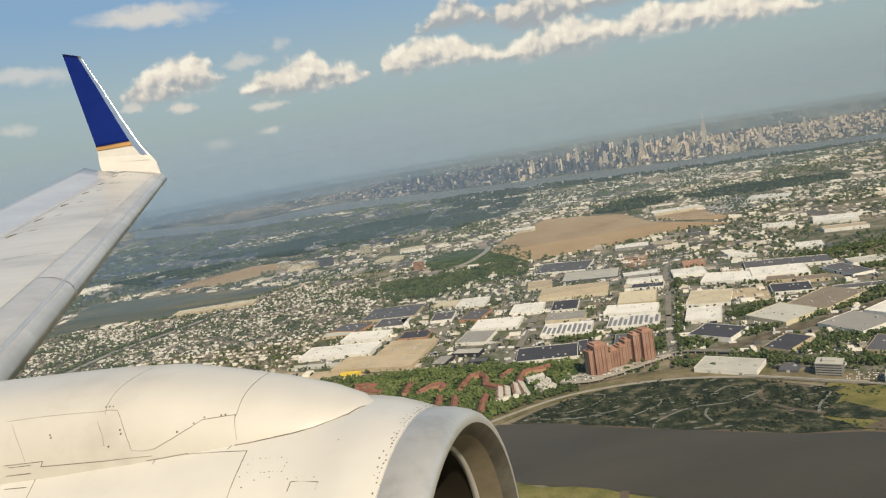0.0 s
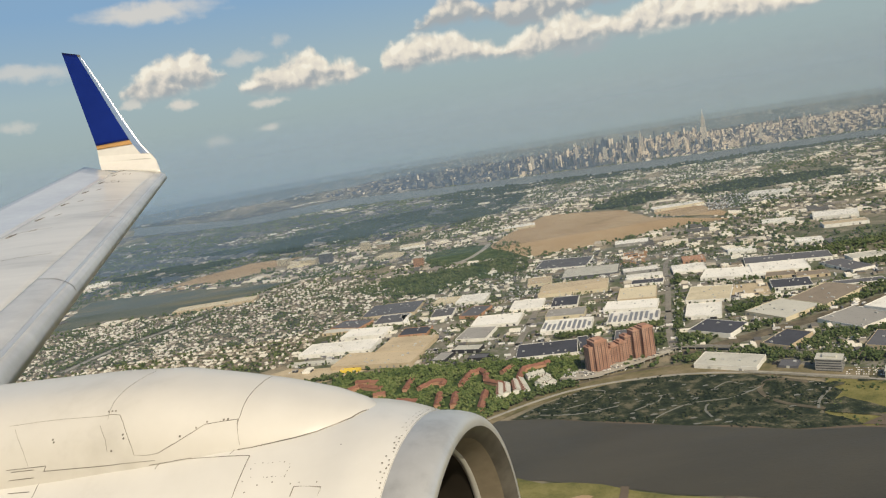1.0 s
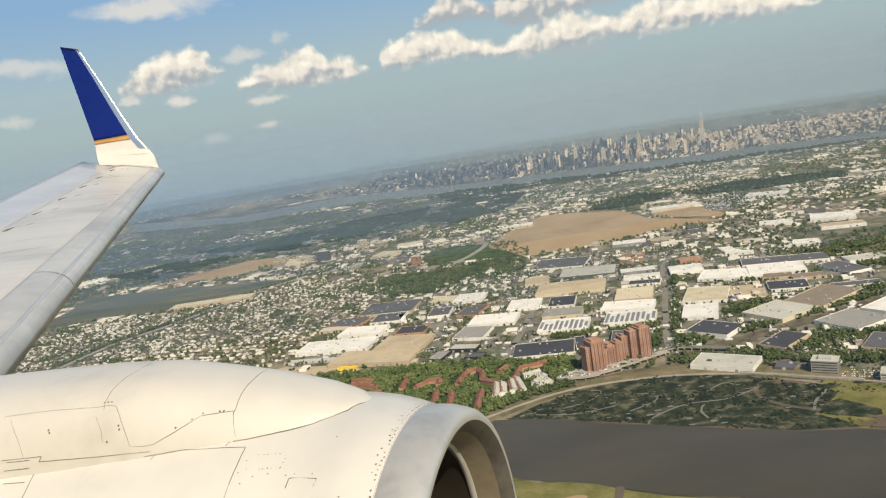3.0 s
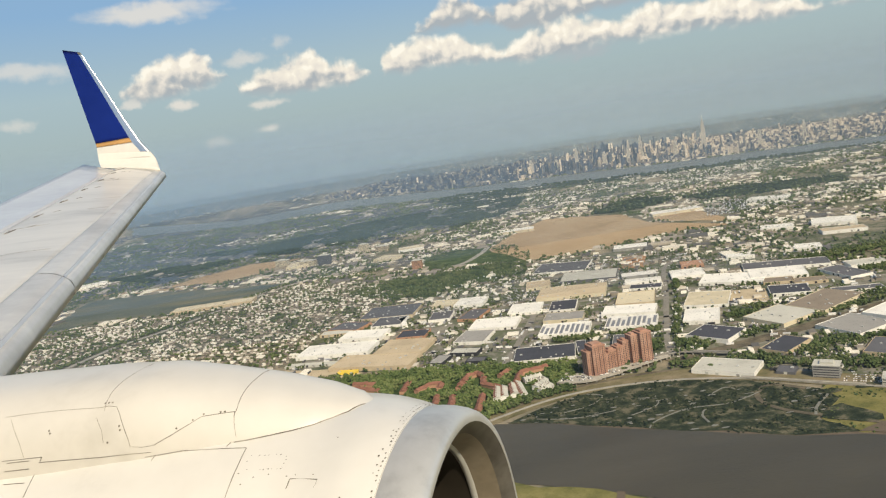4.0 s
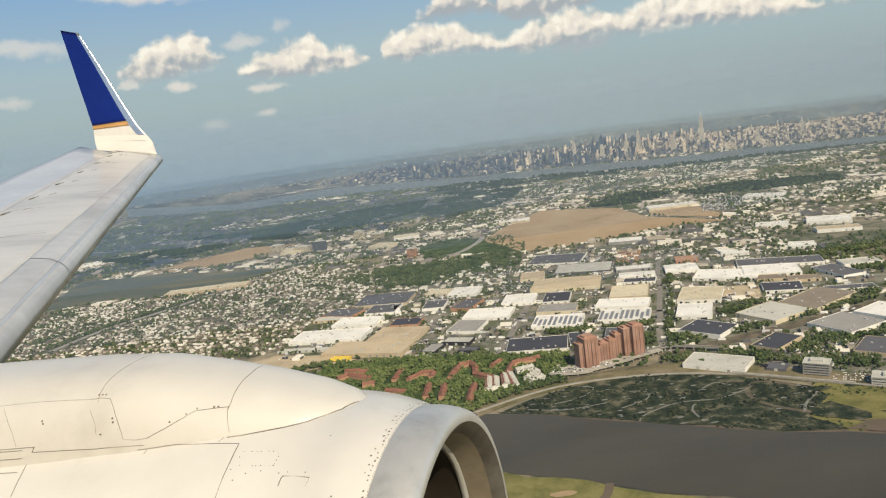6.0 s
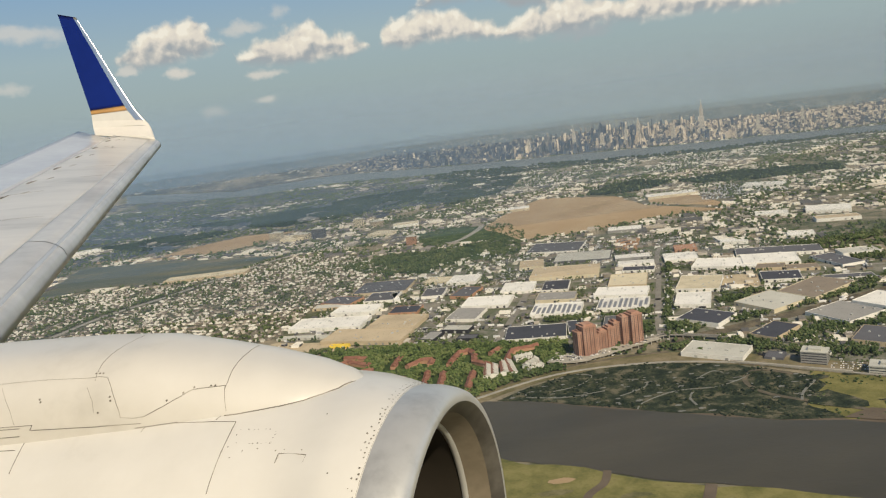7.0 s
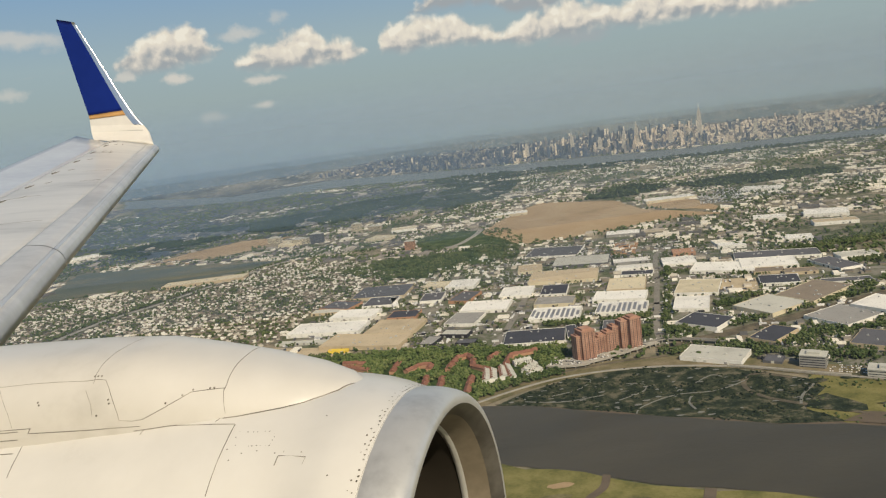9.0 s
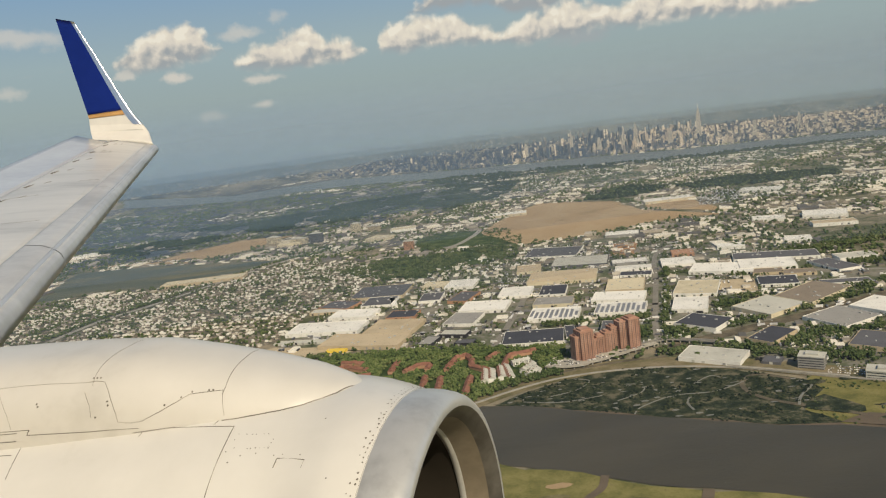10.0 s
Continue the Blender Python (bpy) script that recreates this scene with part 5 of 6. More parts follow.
def winglet_piece(name, i0, i1, c0, c1, material, label, parent, puff=0.0):
    v, f = [], []
    cols = [j for j in range(len(WC)) if c0 <= WC[j] <= c1]
    n = len(cols)
    for side in (-1, 1):
        for i in range(i0, i1 + 1):
            a, b = WA[i], WB[i]
            ip, im = min(i + 1, len(WA) - 1), max(i - 1, 0)
            up = (WA[ip] + WB[ip] - WA[im] - WB[im])
            nor = np.cross(b - a, up)
            nor /= np.linalg.norm(nor)
            if nor[1] > 0:
                nor = -nor
            ch = np.linalg.norm(b - a)
            for j in cols:
                v.append(a + (b - a) * WC[j] + nor * -side * (WT[j] * ch * 0.55 + puff))
    rows_n = i1 - i0 + 1
    m = rows_n * n
    for s in (0, 1):
        for i in range(rows_n - 1):
            for j in range(n - 1):
                k = s * m + i * n + j
                q = (k, k + 1, k + n + 1, k + n)
                f.append(q if s else q[::-1])
    for e, base in ((0, 0), (1, (rows_n - 1) * n)):
        for j in range(n - 1):
            k = base + j
            f.append((k, k + 1, m + k + 1, m + k))
    return part(name, mesh(name, v, f, material, True), parent, label)


tip = winglet_piece("winglet", 0, 28, 0.0, 1.0, "white_paint", "white blended winglet root", airliner)
winglet_piece("stripe", 28, 31, 0.16, 1.0, "gold_paint", "thin gold stripe", tip)
winglet_piece("blade", 31, 56, 0.16, 1.0, "blue_paint", "deep blue painted winglet blade", tip)
winglet_piece("leading_edge", 19, 56, 0.0, 0.16, "edge_metal", "bare-metal winglet leading edge", tip, 0.002)

# ---- the brick apartment towers ----
def apartment_block():
    top = new("apartment_block")
    top.matrix_basis = pose(250, 1158, 0, 0, 0, 17)
    tagged(top, "orange-brown brick high-rise apartment block with two tall stepped ends", "apartment building")
    rg = random.Random(4)
    # x0, x1, y0, y1, height
    wings = [(-64, -56, -13, 5, 44), (-56, -33, -18, 6, 52), (-33, -21, -6, 10, 31), (-21, -6, -4, 12, 34), (-6, 7, -6, 12, 37), (7, 19, -3, 14, 43), (19, 32, -10, 8, 51), (32, 52, -17, 6, 54)]
    for x0, x1, y0, y1, h in wings:
        wg = part("wing", mesh("wing", *join([box(x0, x1, y0, y1, 0, h), box(x0 - 0.4, x1 + 0.4, y0 - 0.4, y1 + 0.4, h, h + 1.2)]), "tower_brick"), top)
        part("roof_house", mesh("roof_house", *box(x0 + 3, x1 - 4, y0 + 4, y1 - 4, h + 1.2, h + 4), "tower_brick"), top)
        n = max(2, int((x1 - x0) / 2.9))
        for i in range(n):
            cx = x0 + (i + 0.5) * (x1 - x0) / n
            if i % 2 == 0:
                # a stack of windows
                panes = [box(cx - 0.6, cx + 0.6, y0 - 0.12, y0 - 0.02, 3 * k + 1.2, 3 * k + 2.4) for k in range(1, int(h / 3))]
                part("window_stack", mesh("window_stack", *join(panes), "window_glass"), wg)
            else:
                # a stack of balconies with pale slabs
                slabs = [q for k in range(1, int(h / 3)) for q in (box(cx - 1.2, cx + 1.2, y0 - 1.2, y0 - 0.02, 3 * k, 3 * k + 0.25), box(cx - 1.0, cx + 1.0, y0 - 0.1, y0 - 0.03, 3 * k + 0.25, 3 * k + 2.4))]
                part("balcony_stack", mesh("balcony_stack", *join(slabs), ["tower_brick"]), wg)
                panes = [box(cx - 0.8, cx + 0.8, y0 - 0.2, y0 - 0.11, 3 * k + 0.5, 3 * k + 2.3) for k in range(1, int(h / 3))]
                part("window_stack", mesh("window_stack", *join(panes), "window_glass"), wg)
        m = max(2, int((y1 - y0) / 5))
        for i in range(m):
            cy = y0 + (i + 0.5) * (y1 - y0) / m
            for sx in (x0 - 0.12, x1 + 0.02):
                panes = [box(sx, sx + 0.1, cy - 0.8, cy + 0.8, 3 * k + 1.1, 3 * k + 2.5) for k in range(1, int(h / 3))]
                part("window_stack", mesh("window_stack", *join(panes), "window_glass"), wg)


apartment_block()


# ---- the parking deck that curves below the towers ----
def slab_deck(name, pts, width, z, thick, material, label, category, pier_step=4, pier=0.8):
    line = []
    for i in range(len(pts) - 1):
        p0, p1, p2, p3 = (Vector(pts[max(0, min(len(pts) - 1, i + k))]) for k in (-1, 0, 1, 2))
        for j in range(12):
            t = j / 12
            line.append(0.5 * ((2 * p1) + (p2 - p0) * t + (2 * p0 - 5 * p1 + 4 * p2 - p3) * t * t + (3 * p1 - p0 - 3 * p2 + p3) * t ** 3))
    line.append(Vector(pts[-1]))
    top = new(name)
    top.matrix_basis = pose(line[0].x, line[0].y, 0)
    tagged(top, label, category)
    o = line[0]
    v, f = [], []
    dirs = []
    for i, p in enumerate(line):
        d = (line[min(i + 1, len(line) - 1)] - line[max(i - 1, 0)]).normalized()
        s = Vector((-d.y, d.x)) * (width[i * len(width) // len(line)] if isinstance(width, list) else width) / 2
        dirs.append(s)
        for sg in (-1, 1):
            for zz in (z, z - thick):
                v.append((p.x - o.x + sg * s.x, p.y - o.y + sg * s.y, zz))
    for i in range(len(line) - 1):
        a, b = 4 * i, 4 * i + 4
        f += [(a, b, b + 2, a + 2), (a + 1, a + 3, b + 3, b + 1), (a, a + 1, b + 1, b), (a + 2, b + 2, b + 3, a + 3)]
    part("deck", mesh("deck", v, f, material), top)
    for sg in (-1, 1):
        rail = []
        for i in range(len(line) - 1):
            p, q, s, s2 = line[i] - o, line[i + 1] - o, dirs[i] * sg, dirs[i + 1] * sg
            rail.append(([(p.x + s.x, p.y + s.y, z), (q.x + s2.x, q.y + s2.y, z), (q.x + s2.x, q.y + s2.y, z + 1.1), (p.x + s.x, p.y + s.y, z + 1.1),
                          (p.x + s.x * 0.96, p.y + s.y * 0.96, z), (q.x + s2.x * 0.96, q.y + s2.y * 0.96, z), (q.x + s2.x * 0.96, q.y + s2.y * 0.96, z + 1.1), (p.x + s.x * 0.96, p.y + s.y * 0.96, z + 1.1)],
                         [(0, 1, 2, 3), (5, 4, 7, 6), (3, 2, 6, 7)]))
        part("parapet", mesh("parapet", *join(rail), "concrete"), top)
    for i in range(0, len(line), pier_step):
        for sg in (-1, 1):
            c = line[i] - o + dirs[i] * sg * 0.85
            part("pier", mesh("pier", *box(c.x - pier, c.x + pier, c.y - pier, c.y + pier, 0, z - thick), "concrete"), top)
    return top


slab_deck("parking_deck", [(150, 1140), (185, 1124), (240, 1136), (290, 1152), (332, 1168)], [42, 38, 30, 20, 14, 12], 6, 1.0, "deck_concrete", "pale concrete parking deck curving below brick towers", "parking deck", 3)
slab_deck("overpass", [(322, 1172), (352, 1178), (385, 1160), (430, 1130)], 9, 6, 1.4, "asphalt", "grey concrete road overpass on square piers", "overpass", 4)
slab_deck("railway_trestle", [(395, 1034), (440, 1003), (487, 968), (525, 942)], 5, 3.6, 0.9, "deck_concrete", "low pale railway trestle along the marsh", "trestle", 2, 0.7)
slab_deck("river_bridge", [(-179, 927), (-111, 961), (-40, 985), (18, 1003)], 7, 6, 1.2, "ballast", "low rusty railway bridge on short piers over the river", "bridge", 2, 1.1)


# ---- river bridges ----
def beams(segs, t):
    """Square bars between pairs of points, as one mesh."""
    ps = []
    for a, b in segs:
        a, b = Vector(a), Vector(b)
        d = (b - a).normalized()
        u = d.orthogonal().normalized() * t
        w = d.cross(u)
        v = [p + q for p in (a, b) for q in (u + w, u - w, -u - w, -u + w)]
        ps.append((v, [(0, 1, 5, 4), (1, 2, 6, 5), (2, 3, 7, 6), (3, 0, 4, 7), (3, 2, 1, 0), (4, 5, 6, 7)]))
    return join(ps)


def truss(name, x0, x1, z, heights, wide, material, parent, t=0.45):
    """Two trussed sides between x0 and x1: chords that follow the heights, posts and diagonals."""
    n = len(heights) - 1
    xs = [x0 + (x1 - x0) * i / n for i in range(n + 1)]
    for y in (-wide / 2, wide / 2):
        segs = []
        for i in range(n + 1):
            if heights[i] > 0.5:
                segs.append(((xs[i], y, z), (xs[i], y, z + heights[i])))
            if i < n:
                segs += [((xs[i], y, z), (xs[i + 1], y, z)), ((xs[i], y, z + heights[i]), (xs[i + 1], y, z + heights[i + 1]))]
                segs.append(((xs[i], y, z), (xs[i + 1], y, z + heights[i + 1])) if i < n / 2 else ((xs[i], y, z + heights[i]), (xs[i + 1], y, z)))
        part(name, mesh(name, *beams(segs, t), material), parent)
    ties = [((x, -wide / 2, z + h), (x, wide / 2, z + h)) for x, h in zip(xs, heights) if h > 5]
    part("cross_tie", mesh("cross_tie", *beams(ties, t * 0.7), material), parent)


def lift_bridge():
    top = new("lift_bridge")
    top.matrix_basis = pose(596, 584, 0, 0, 0, math.degrees(math.atan2(74, 115)))
    tagged(top, "pale blue-green steel vertical-lift railway bridge over the brown river", "bridge")
    ends = [(0, 46), (46, 92), (92, 137)]
    for k, (a, b) in enumerate(ends):
        hs = [0, 8, 10.5, 11.5, 11.5, 11.5, 11.5] if k == 0 else [11.5] * 7 if k == 1 else [11.5, 11.5, 11.5, 11.5, 10.5, 8, 0]
        truss("truss_side", a + 0.6, b - 0.6, 5.5, hs, 8, "bridge_steel", top)
        part("deck", mesh("deck", *box(a, b, -4.4, 4.4, 4.3, 5.2), "ballast"), top)
    for x in (43, 95):
        segs = [((x + sx, sy, 4), (x + sx * 0.7, sy * 0.8, 40)) for sx in (-3.5, 3.5) for sy in (-5.2, 5.2)]
        for i in range(8):
            z0, z1, f0, f1 = 4 + i * 4.5, 8.5 + i * 4.5, 1 - 0.3 * i / 8, 1 - 0.3 * (i + 1) / 8
            for sy in (-5.2, 5.2):
                g0, g1 = sy * (1 - 0.2 * i / 8), sy * (1 - 0.2 * (i + 1) / 8)
                segs += [((x - 3.5 * f0, g0, z0), (x + 3.5 * f1, g1, z1)), ((x + 3.5 * f0, g0, z0), (x - 3.5 * f1, g1, z1))]
            if i > 2:
                segs += [((x - 3.5 * f0, -5.2, z0), (x - 3.5 * f0, 5.2, z0)), ((x + 3.5 * f0, -5.2, z0), (x + 3.5 * f0, 5.2, z0))]
        part("tower", mesh("tower", *beams(segs, 0.5), "bridge_steel"), top)
        part("sheave_house", mesh("sheave_house", *box(x - 3, x + 3, -4.6, 4.6, 40, 42.5), "bridge_steel"), top)
    part("machine_house", mesh("machine_house", *join([box(62, 74, -4, 4, 17, 22), box(61.5, 74.5, -4.5, 4.5, 22, 22.6)]), "wall_pale"), top)
    for x in (0, 43, 95, 137):
        part("pier", mesh("pier", *join([box(x - 2.5, x + 2.5, -7, 7, 0, 4.3), box(x - 3.2, x + 3.2, -8, 8, 0, 1.6)]), "concrete"), top)
    ribbon("railway", [(470, 500), (540, 547), (596, 584)], 9, "ballast", "brown railway bank running up to the lift bridge", "railway", 4.0, 3.9)
    ribbon("railway", [(711, 658), (760, 690), (860, 760), (1000, 880)], 9, "ballast", "brown railway bank running on from the lift bridge", "railway", 4.0, 3.9)


def swing_span():
    top = new("swing_bridge")
    top.matrix_basis = pose(-111, 961, 0, 0, 0, 22)
    tagged(top, "dark steel swing span on a round river pier", "bridge")
    truss("truss_side", -24, 24, 6.5, [0, 6, 8, 9, 11, 9, 8, 6, 0], 8, "dark_steel", top, 0.55)
    tower = [((sx, sy, 6.5), (sx * 0.5, sy * 0.8, 22)) for sx in (12, 20) for sy in (-4, 4)] + [((12, -4, 14), (20, 4, 14)), ((12, 4, 14), (20, -4, 14))]
    part("tower", mesh("tower", *join([beams(tower, 0.7), box(5, 12, -4, 4, 20, 25)]), "dark_steel"), top)
    part("cabin", mesh("cabin", *join([box(22, 26, -3, 3, 7, 11), box(21.6, 26.4, -3.4, 3.4, 11, 11.5)]), "wall_pale"), top)
    ring = [(9 * math.cos(a * math.pi / 12), 9 * math.sin(a * math.pi / 12)) for a in range(24)]
    v = [(x, y, z) for z in (0, 4.4) for x, y in ring]
    part("pivot_pier", mesh("pivot_pier", v, [(i, (i + 1) % 24, 24 + (i + 1) % 24, 24 + i) for i in range(24)] + [tuple(range(24, 48))], "concrete"), top)


lift_bridge()
swing_span()


# ---- offices ----
def office(x, y, w, d, floors, rot, wall, label):
    top = new("office_building")
    set_down(top, x, y, rot)
    tagged(top, label, "office building")
    h = floors * 3.6
    part("wall", mesh("wall", *box(-w / 2, w / 2, -d / 2, d / 2, 0, h), "wall_" + wall), top)
    part("roof", mesh("roof", *join([box(-w / 2 - 0.5, w / 2 + 0.5, -d / 2 - 0.5, d / 2 + 0.5, h, h + 1), box(-w / 4, w / 4, -d / 4, d / 4, h + 1, h + 4)]), "roof_pale"), top)
    for k in range(floors):
        z = k * 3.6 + 1.1
        part("window_band", mesh("window_band", *join([box(-w / 2 + 1, w / 2 - 1, -d / 2 - 0.12, -d / 2 - 0.02, z, z + 1.2), box(w / 2 + 0.02, w / 2 + 0.12, -d / 2 + 1, d / 2 - 1, z, z + 1.2), box(-w / 2 - 0.12, -w / 2 - 0.02, -d / 2 + 1, d / 2 - 1, z, z + 1.2)]), "window_glass"), top)


office(503, 998, 34, 24, 5, -35, "grey", "six-storey grey office block with dark window bands")
office(571, 930, 52, 26, 3, -35, "pale", "low pale office building with dark window bands")
office(-96, 2335, 30, 20, 9, -17, "brick", "orange mid-rise building among green trees")
office(-452, 2760, 46, 26, 10, -17, "slate", "dark glass office tower beside the marsh")
office(-520, 2780, 60, 30, 6, -17, "cream", "cream mid-rise building beyond the houses")
office(-640, 2900, 50, 28, 6, -17, "cream", "cream mid-rise building beyond the houses")
office(-314, 2890, 34, 22, 10, -17, "cream", "cream mid-rise building beyond the houses")
office(-240, 2860, 50, 24, 6, -17, "tan", "tan mid-rise building beyond the houses")


# ---- terraced houses in the wooded park ----
def terrace(pts, width=9.0, h=7.5, roof="red_tiles", wall="wall_brick"):
    """A curved row of joined houses, one section of wall and roof for each house."""
    line = []
    for i in range(len(pts) - 1):
        a, b = Vector(pts[i]), Vector(pts[i + 1])
        n = max(1, round((b - a).length / 8))
        line += [a.lerp(b, j / n) for j in range(n)]
    line.append(Vector(pts[-1]))
    top = new("terraced_houses")
    top.matrix_basis = pose(line[0].x, line[0].y, 0)
    tagged(top, "curved row of terraced houses with red tiled roofs among trees", "terraced houses", "houses in the park")
    o = line[0]
    rg = random.Random(len(line) + int(o.x))
    for i in range(len(line) - 1):
        p, q = line[i] - o, line[i + 1] - o
        d = (q - p).normalized()
        s = Vector((-d.y, d.x)) * width / 2
        hh = h + rg.uniform(-1.0, 1.0)
        base = [(p - s), (q - s), (q + s), (p + s)]
        v = [(c.x, c.y, 0) for c in base] + [(c.x, c.y, hh) for c in base]
        part("house_wall", mesh("house_wall", v, [(0, 1, 5, 4), (1, 2, 6, 5), (2, 3, 7, 6), (3, 0, 4, 7)], wall), top)
        e = s * 1.12
        rv = [(*(p - e), hh - 0.3), (*(q - e), hh - 0.3), (*(q + e), hh - 0.3), (*(p + e), hh - 0.3), (*p, hh + 3), (*q, hh + 3)]
        part("roof", mesh("roof", rv, [(0, 1, 5, 4), (2, 3, 4, 5), (1, 2, 5), (3, 0, 4), (3, 2, 1, 0)], roof), top)
    return top


for pts in ([(-210, 1240), (-191, 1252), (-149, 1219)], [(-109, 1195), (-98, 1242)], [(-85, 1185), (-64, 1212), (-42, 1205), (-47, 1184)],
            [(-15, 1173), (2, 1222), (22, 1231), (30, 1209), (27, 1176), (44, 1154), (61, 1133)], [(56, 1200), (76, 1223)], [(76, 1145), (91, 1198), (112, 1206), (139, 1211)],
            [(-56, 1096), (-50, 1148)], [(-31, 1085), (-25, 1137)], [(9, 1055), (22, 1124)], [(-162, 1191), (-141, 1190)], [(-199, 1276), (-157, 1257)], [(-120, 1150), (-85, 1130)], [(-150, 1130), (-110, 1100)]):
    terrace(pts, 10, 6.5)


# ---- white townhouses ----
def townhouse():
    top = new("townhouse")
    tagged(top, "narrow white townhouse with a brown pitched roof", "townhouse", "white townhouses")
    part("wall", mesh("wall", *box(-3.4, 3.4, -6, 6, 0, 7.4), "wall_white"), top)
    v = [(-3.8, -6.4, 7.2), (3.8, -6.4, 7.2), (3.8, 6.4, 7.2), (-3.8, 6.4, 7.2), (-3.8, 0.5, 10.0), (3.8, 0.5, 10.0)]
    part("roof", mesh("roof", v, [(0, 1, 5, 4), (1, 2, 5), (3, 0, 4), (3, 2, 1, 0)], "roof_pale"), top)
    part("tiled_slope", mesh("tiled_slope", v, [(2, 3, 4, 5)], "red_tiles"), top)
    for x in (-1.7, 1.7):
        for z in (1.0, 3.3, 5.6):
            part("window", mesh("window", *box(x - 0.7, x + 0.7, -6.1, -6.02, z, z + 1.4), "window_glass"), top)
    part("chimney", mesh("chimney", *box(1.8, 2.8, 1, 2, 8.4, 11.2), "wall_white"), top)
    return top


first = townhouse()
spots = []
for (ax, ay), (bx, by), n in (((42, 1092), (47, 1142), 6), ((54, 1096), (57, 1140), 5), ((70, 1100), (72, 1148), 6), ((84, 1092), (80, 1152), 7), ((92, 1160), (122, 1168), 4), ((104, 1118), (126, 1146), 4), ((110, 1096), (130, 1118), 4)):
    for i in range(n):
        t = (i + 0.5) / n
        spots.append((ax + (bx - ax) * t, ay + (by - ay) * t, math.degrees(math.atan2(by - ay, bx - ax))))
first.matrix_basis = pose(spots[0][0], spots[0][1], 0, 0, 0, spots[0][2])
for i, (sx, sy, a) in enumerate(spots[1:]):
    copy_thing(first, pose(sx, sy, (i % 3) * 0.0, 0, 0, a))


# ---- woods of the park, shrubs of the marsh ----
rng = np.random.default_rng(11)
built = [Vector((o.matrix_basis @ c.matrix_basis @ Vector(c.bound_box[0])).to_tuple()) for o in scene.objects if o.name.startswith(("terraced_houses", "townhouse")) for c in o.children if c.name.startswith(("roof", "wall"))]
bp = np.array([(b.x, b.y) for b in built])


def clear_of(x, y, pts, gap):
    k = np.ones(len(x), bool)
    for px_, py_ in pts:
        k &= (x - px_) ** 2 + (y - py_) ** 2 > gap * gap
    return k


x, y = rng.uniform(-275, 195, 5200), rng.uniform(1000, 1340, 5200)
k = inside(PARK, x, y) & clear_of(x, y, bp, 11.5) & (patchy(x, y, 0.03, 5.0) > -0.45)
x, y = x[k][:2300], y[k][:2300]
r = rng.uniform(2.6, 5.4, len(x))
crowns("park_trees", x, y, r, r * 1.4 + 1.5, rng, "dense green broadleaf trees of the riverside park", "trees", 9, material="park_leaves")
x, y = rng.uniform(40, 500, 6000), rng.uniform(810, 1090, 6000)
k = inside(MARSH, x, y) & (patchy(x, y, 0.025, 8.0) > -0.05)
x, y = x[k], y[k]
r = rng.uniform(1.2, 3.2, len(x))
crowns("marsh_shrubs", x, y, r, r * 0.9, rng, "low dark shrubs and reeds of the marsh", "shrubs", 2, material="reed_clumps")
x, y = rng.uniform(420, 820, 1500), rng.uniform(720, 1010, 1500)
k = (patchy(x, y, 0.02, 12.0) > 0.12) & ~inside(RIVER, x, y) & ~inside(MARSH, x, y)
x, y = x[k], y[k]
r = rng.uniform(1.2, 2.6, len(x))
crowns("bank_trees", x, y, r, r * 1.4, rng, "green bushes along the river meadow", "trees", 2)
# tree belts along the railway and round the towers
tx, ty = [], []
for (ax, ay), (bx, by), n, wd in (((340, 1165), (765, 1300), 260, 14), ((330, 1135), (600, 1000), 200, 16), ((-340, 1300), (-240, 1345), 60, 12), ((180, 1235), (330, 1225), 130, 12), ((700, 1120), (420, 1100), 240, 26), ((20, 1270), (180, 1240), 120, 10), ((60, 1060), (150, 1100), 70, 8),
                                  ((420, 1200), (330, 1260), 90, 14), ((620, 1290), (900, 1380), 160, 10), ((500, 1330), (600, 1370), 80, 16), ((753, 1655), (1035, 1714), 240, 34), ((784, 1497), (913, 1518), 140, 20), ((417, 1390), (520, 1335), 60, 10), ((640, 1520), (600, 1560), 40, 9), ((356, 1275), (441, 1540), 34, 3), ((382, 1270), (470, 1540), 34, 3), ((451, 1575), (536, 1830), 30, 4), ((476, 1565), (560, 1830), 30, 4), ((280, 1330), (400, 1320), 60, 6), ((180, 1350), (260, 1330), 70, 6)):
    t = rng.random(n)
    tx.append(ax + (bx - ax) * t + rng.normal(0, wd, n))
    ty.append(ay + (by - ay) * t + rng.normal(0, wd * 0.6, n))
x, y = np.concatenate(tx), np.concatenate(ty)


def off_roofs(x, y, gap=4.0):
    k = np.ones(len(x), bool)
    for ob in scene.objects:
        if ob.name.startswith(("warehouse", "office_building", "apartment_block")):
            m = ob.matrix_basis.inverted()
            lx, ly = m[0][0] * x + m[0][1] * y + m[0][3], m[1][0] * x + m[1][1] * y + m[1][3]
            cs = [p for c in ob.children for p in c.bound_box]
            k &= ~((lx > min(p[0] for p in cs) - gap) & (lx < max(p[0] for p in cs) + gap) & (ly > min(p[1] for p in cs) - gap) & (ly < max(p[1] for p in cs) + gap))
    return k


k = off_roofs(x, y, 8.0) & off_roads(x, y, 4)
x, y = x[k], y[k]
r = rng.uniform(3, 6, len(x))
crowns("verge_trees", x, y, r, r * 1.5 + 1, rng, "green tree belts along railway and roads", "trees", 9)


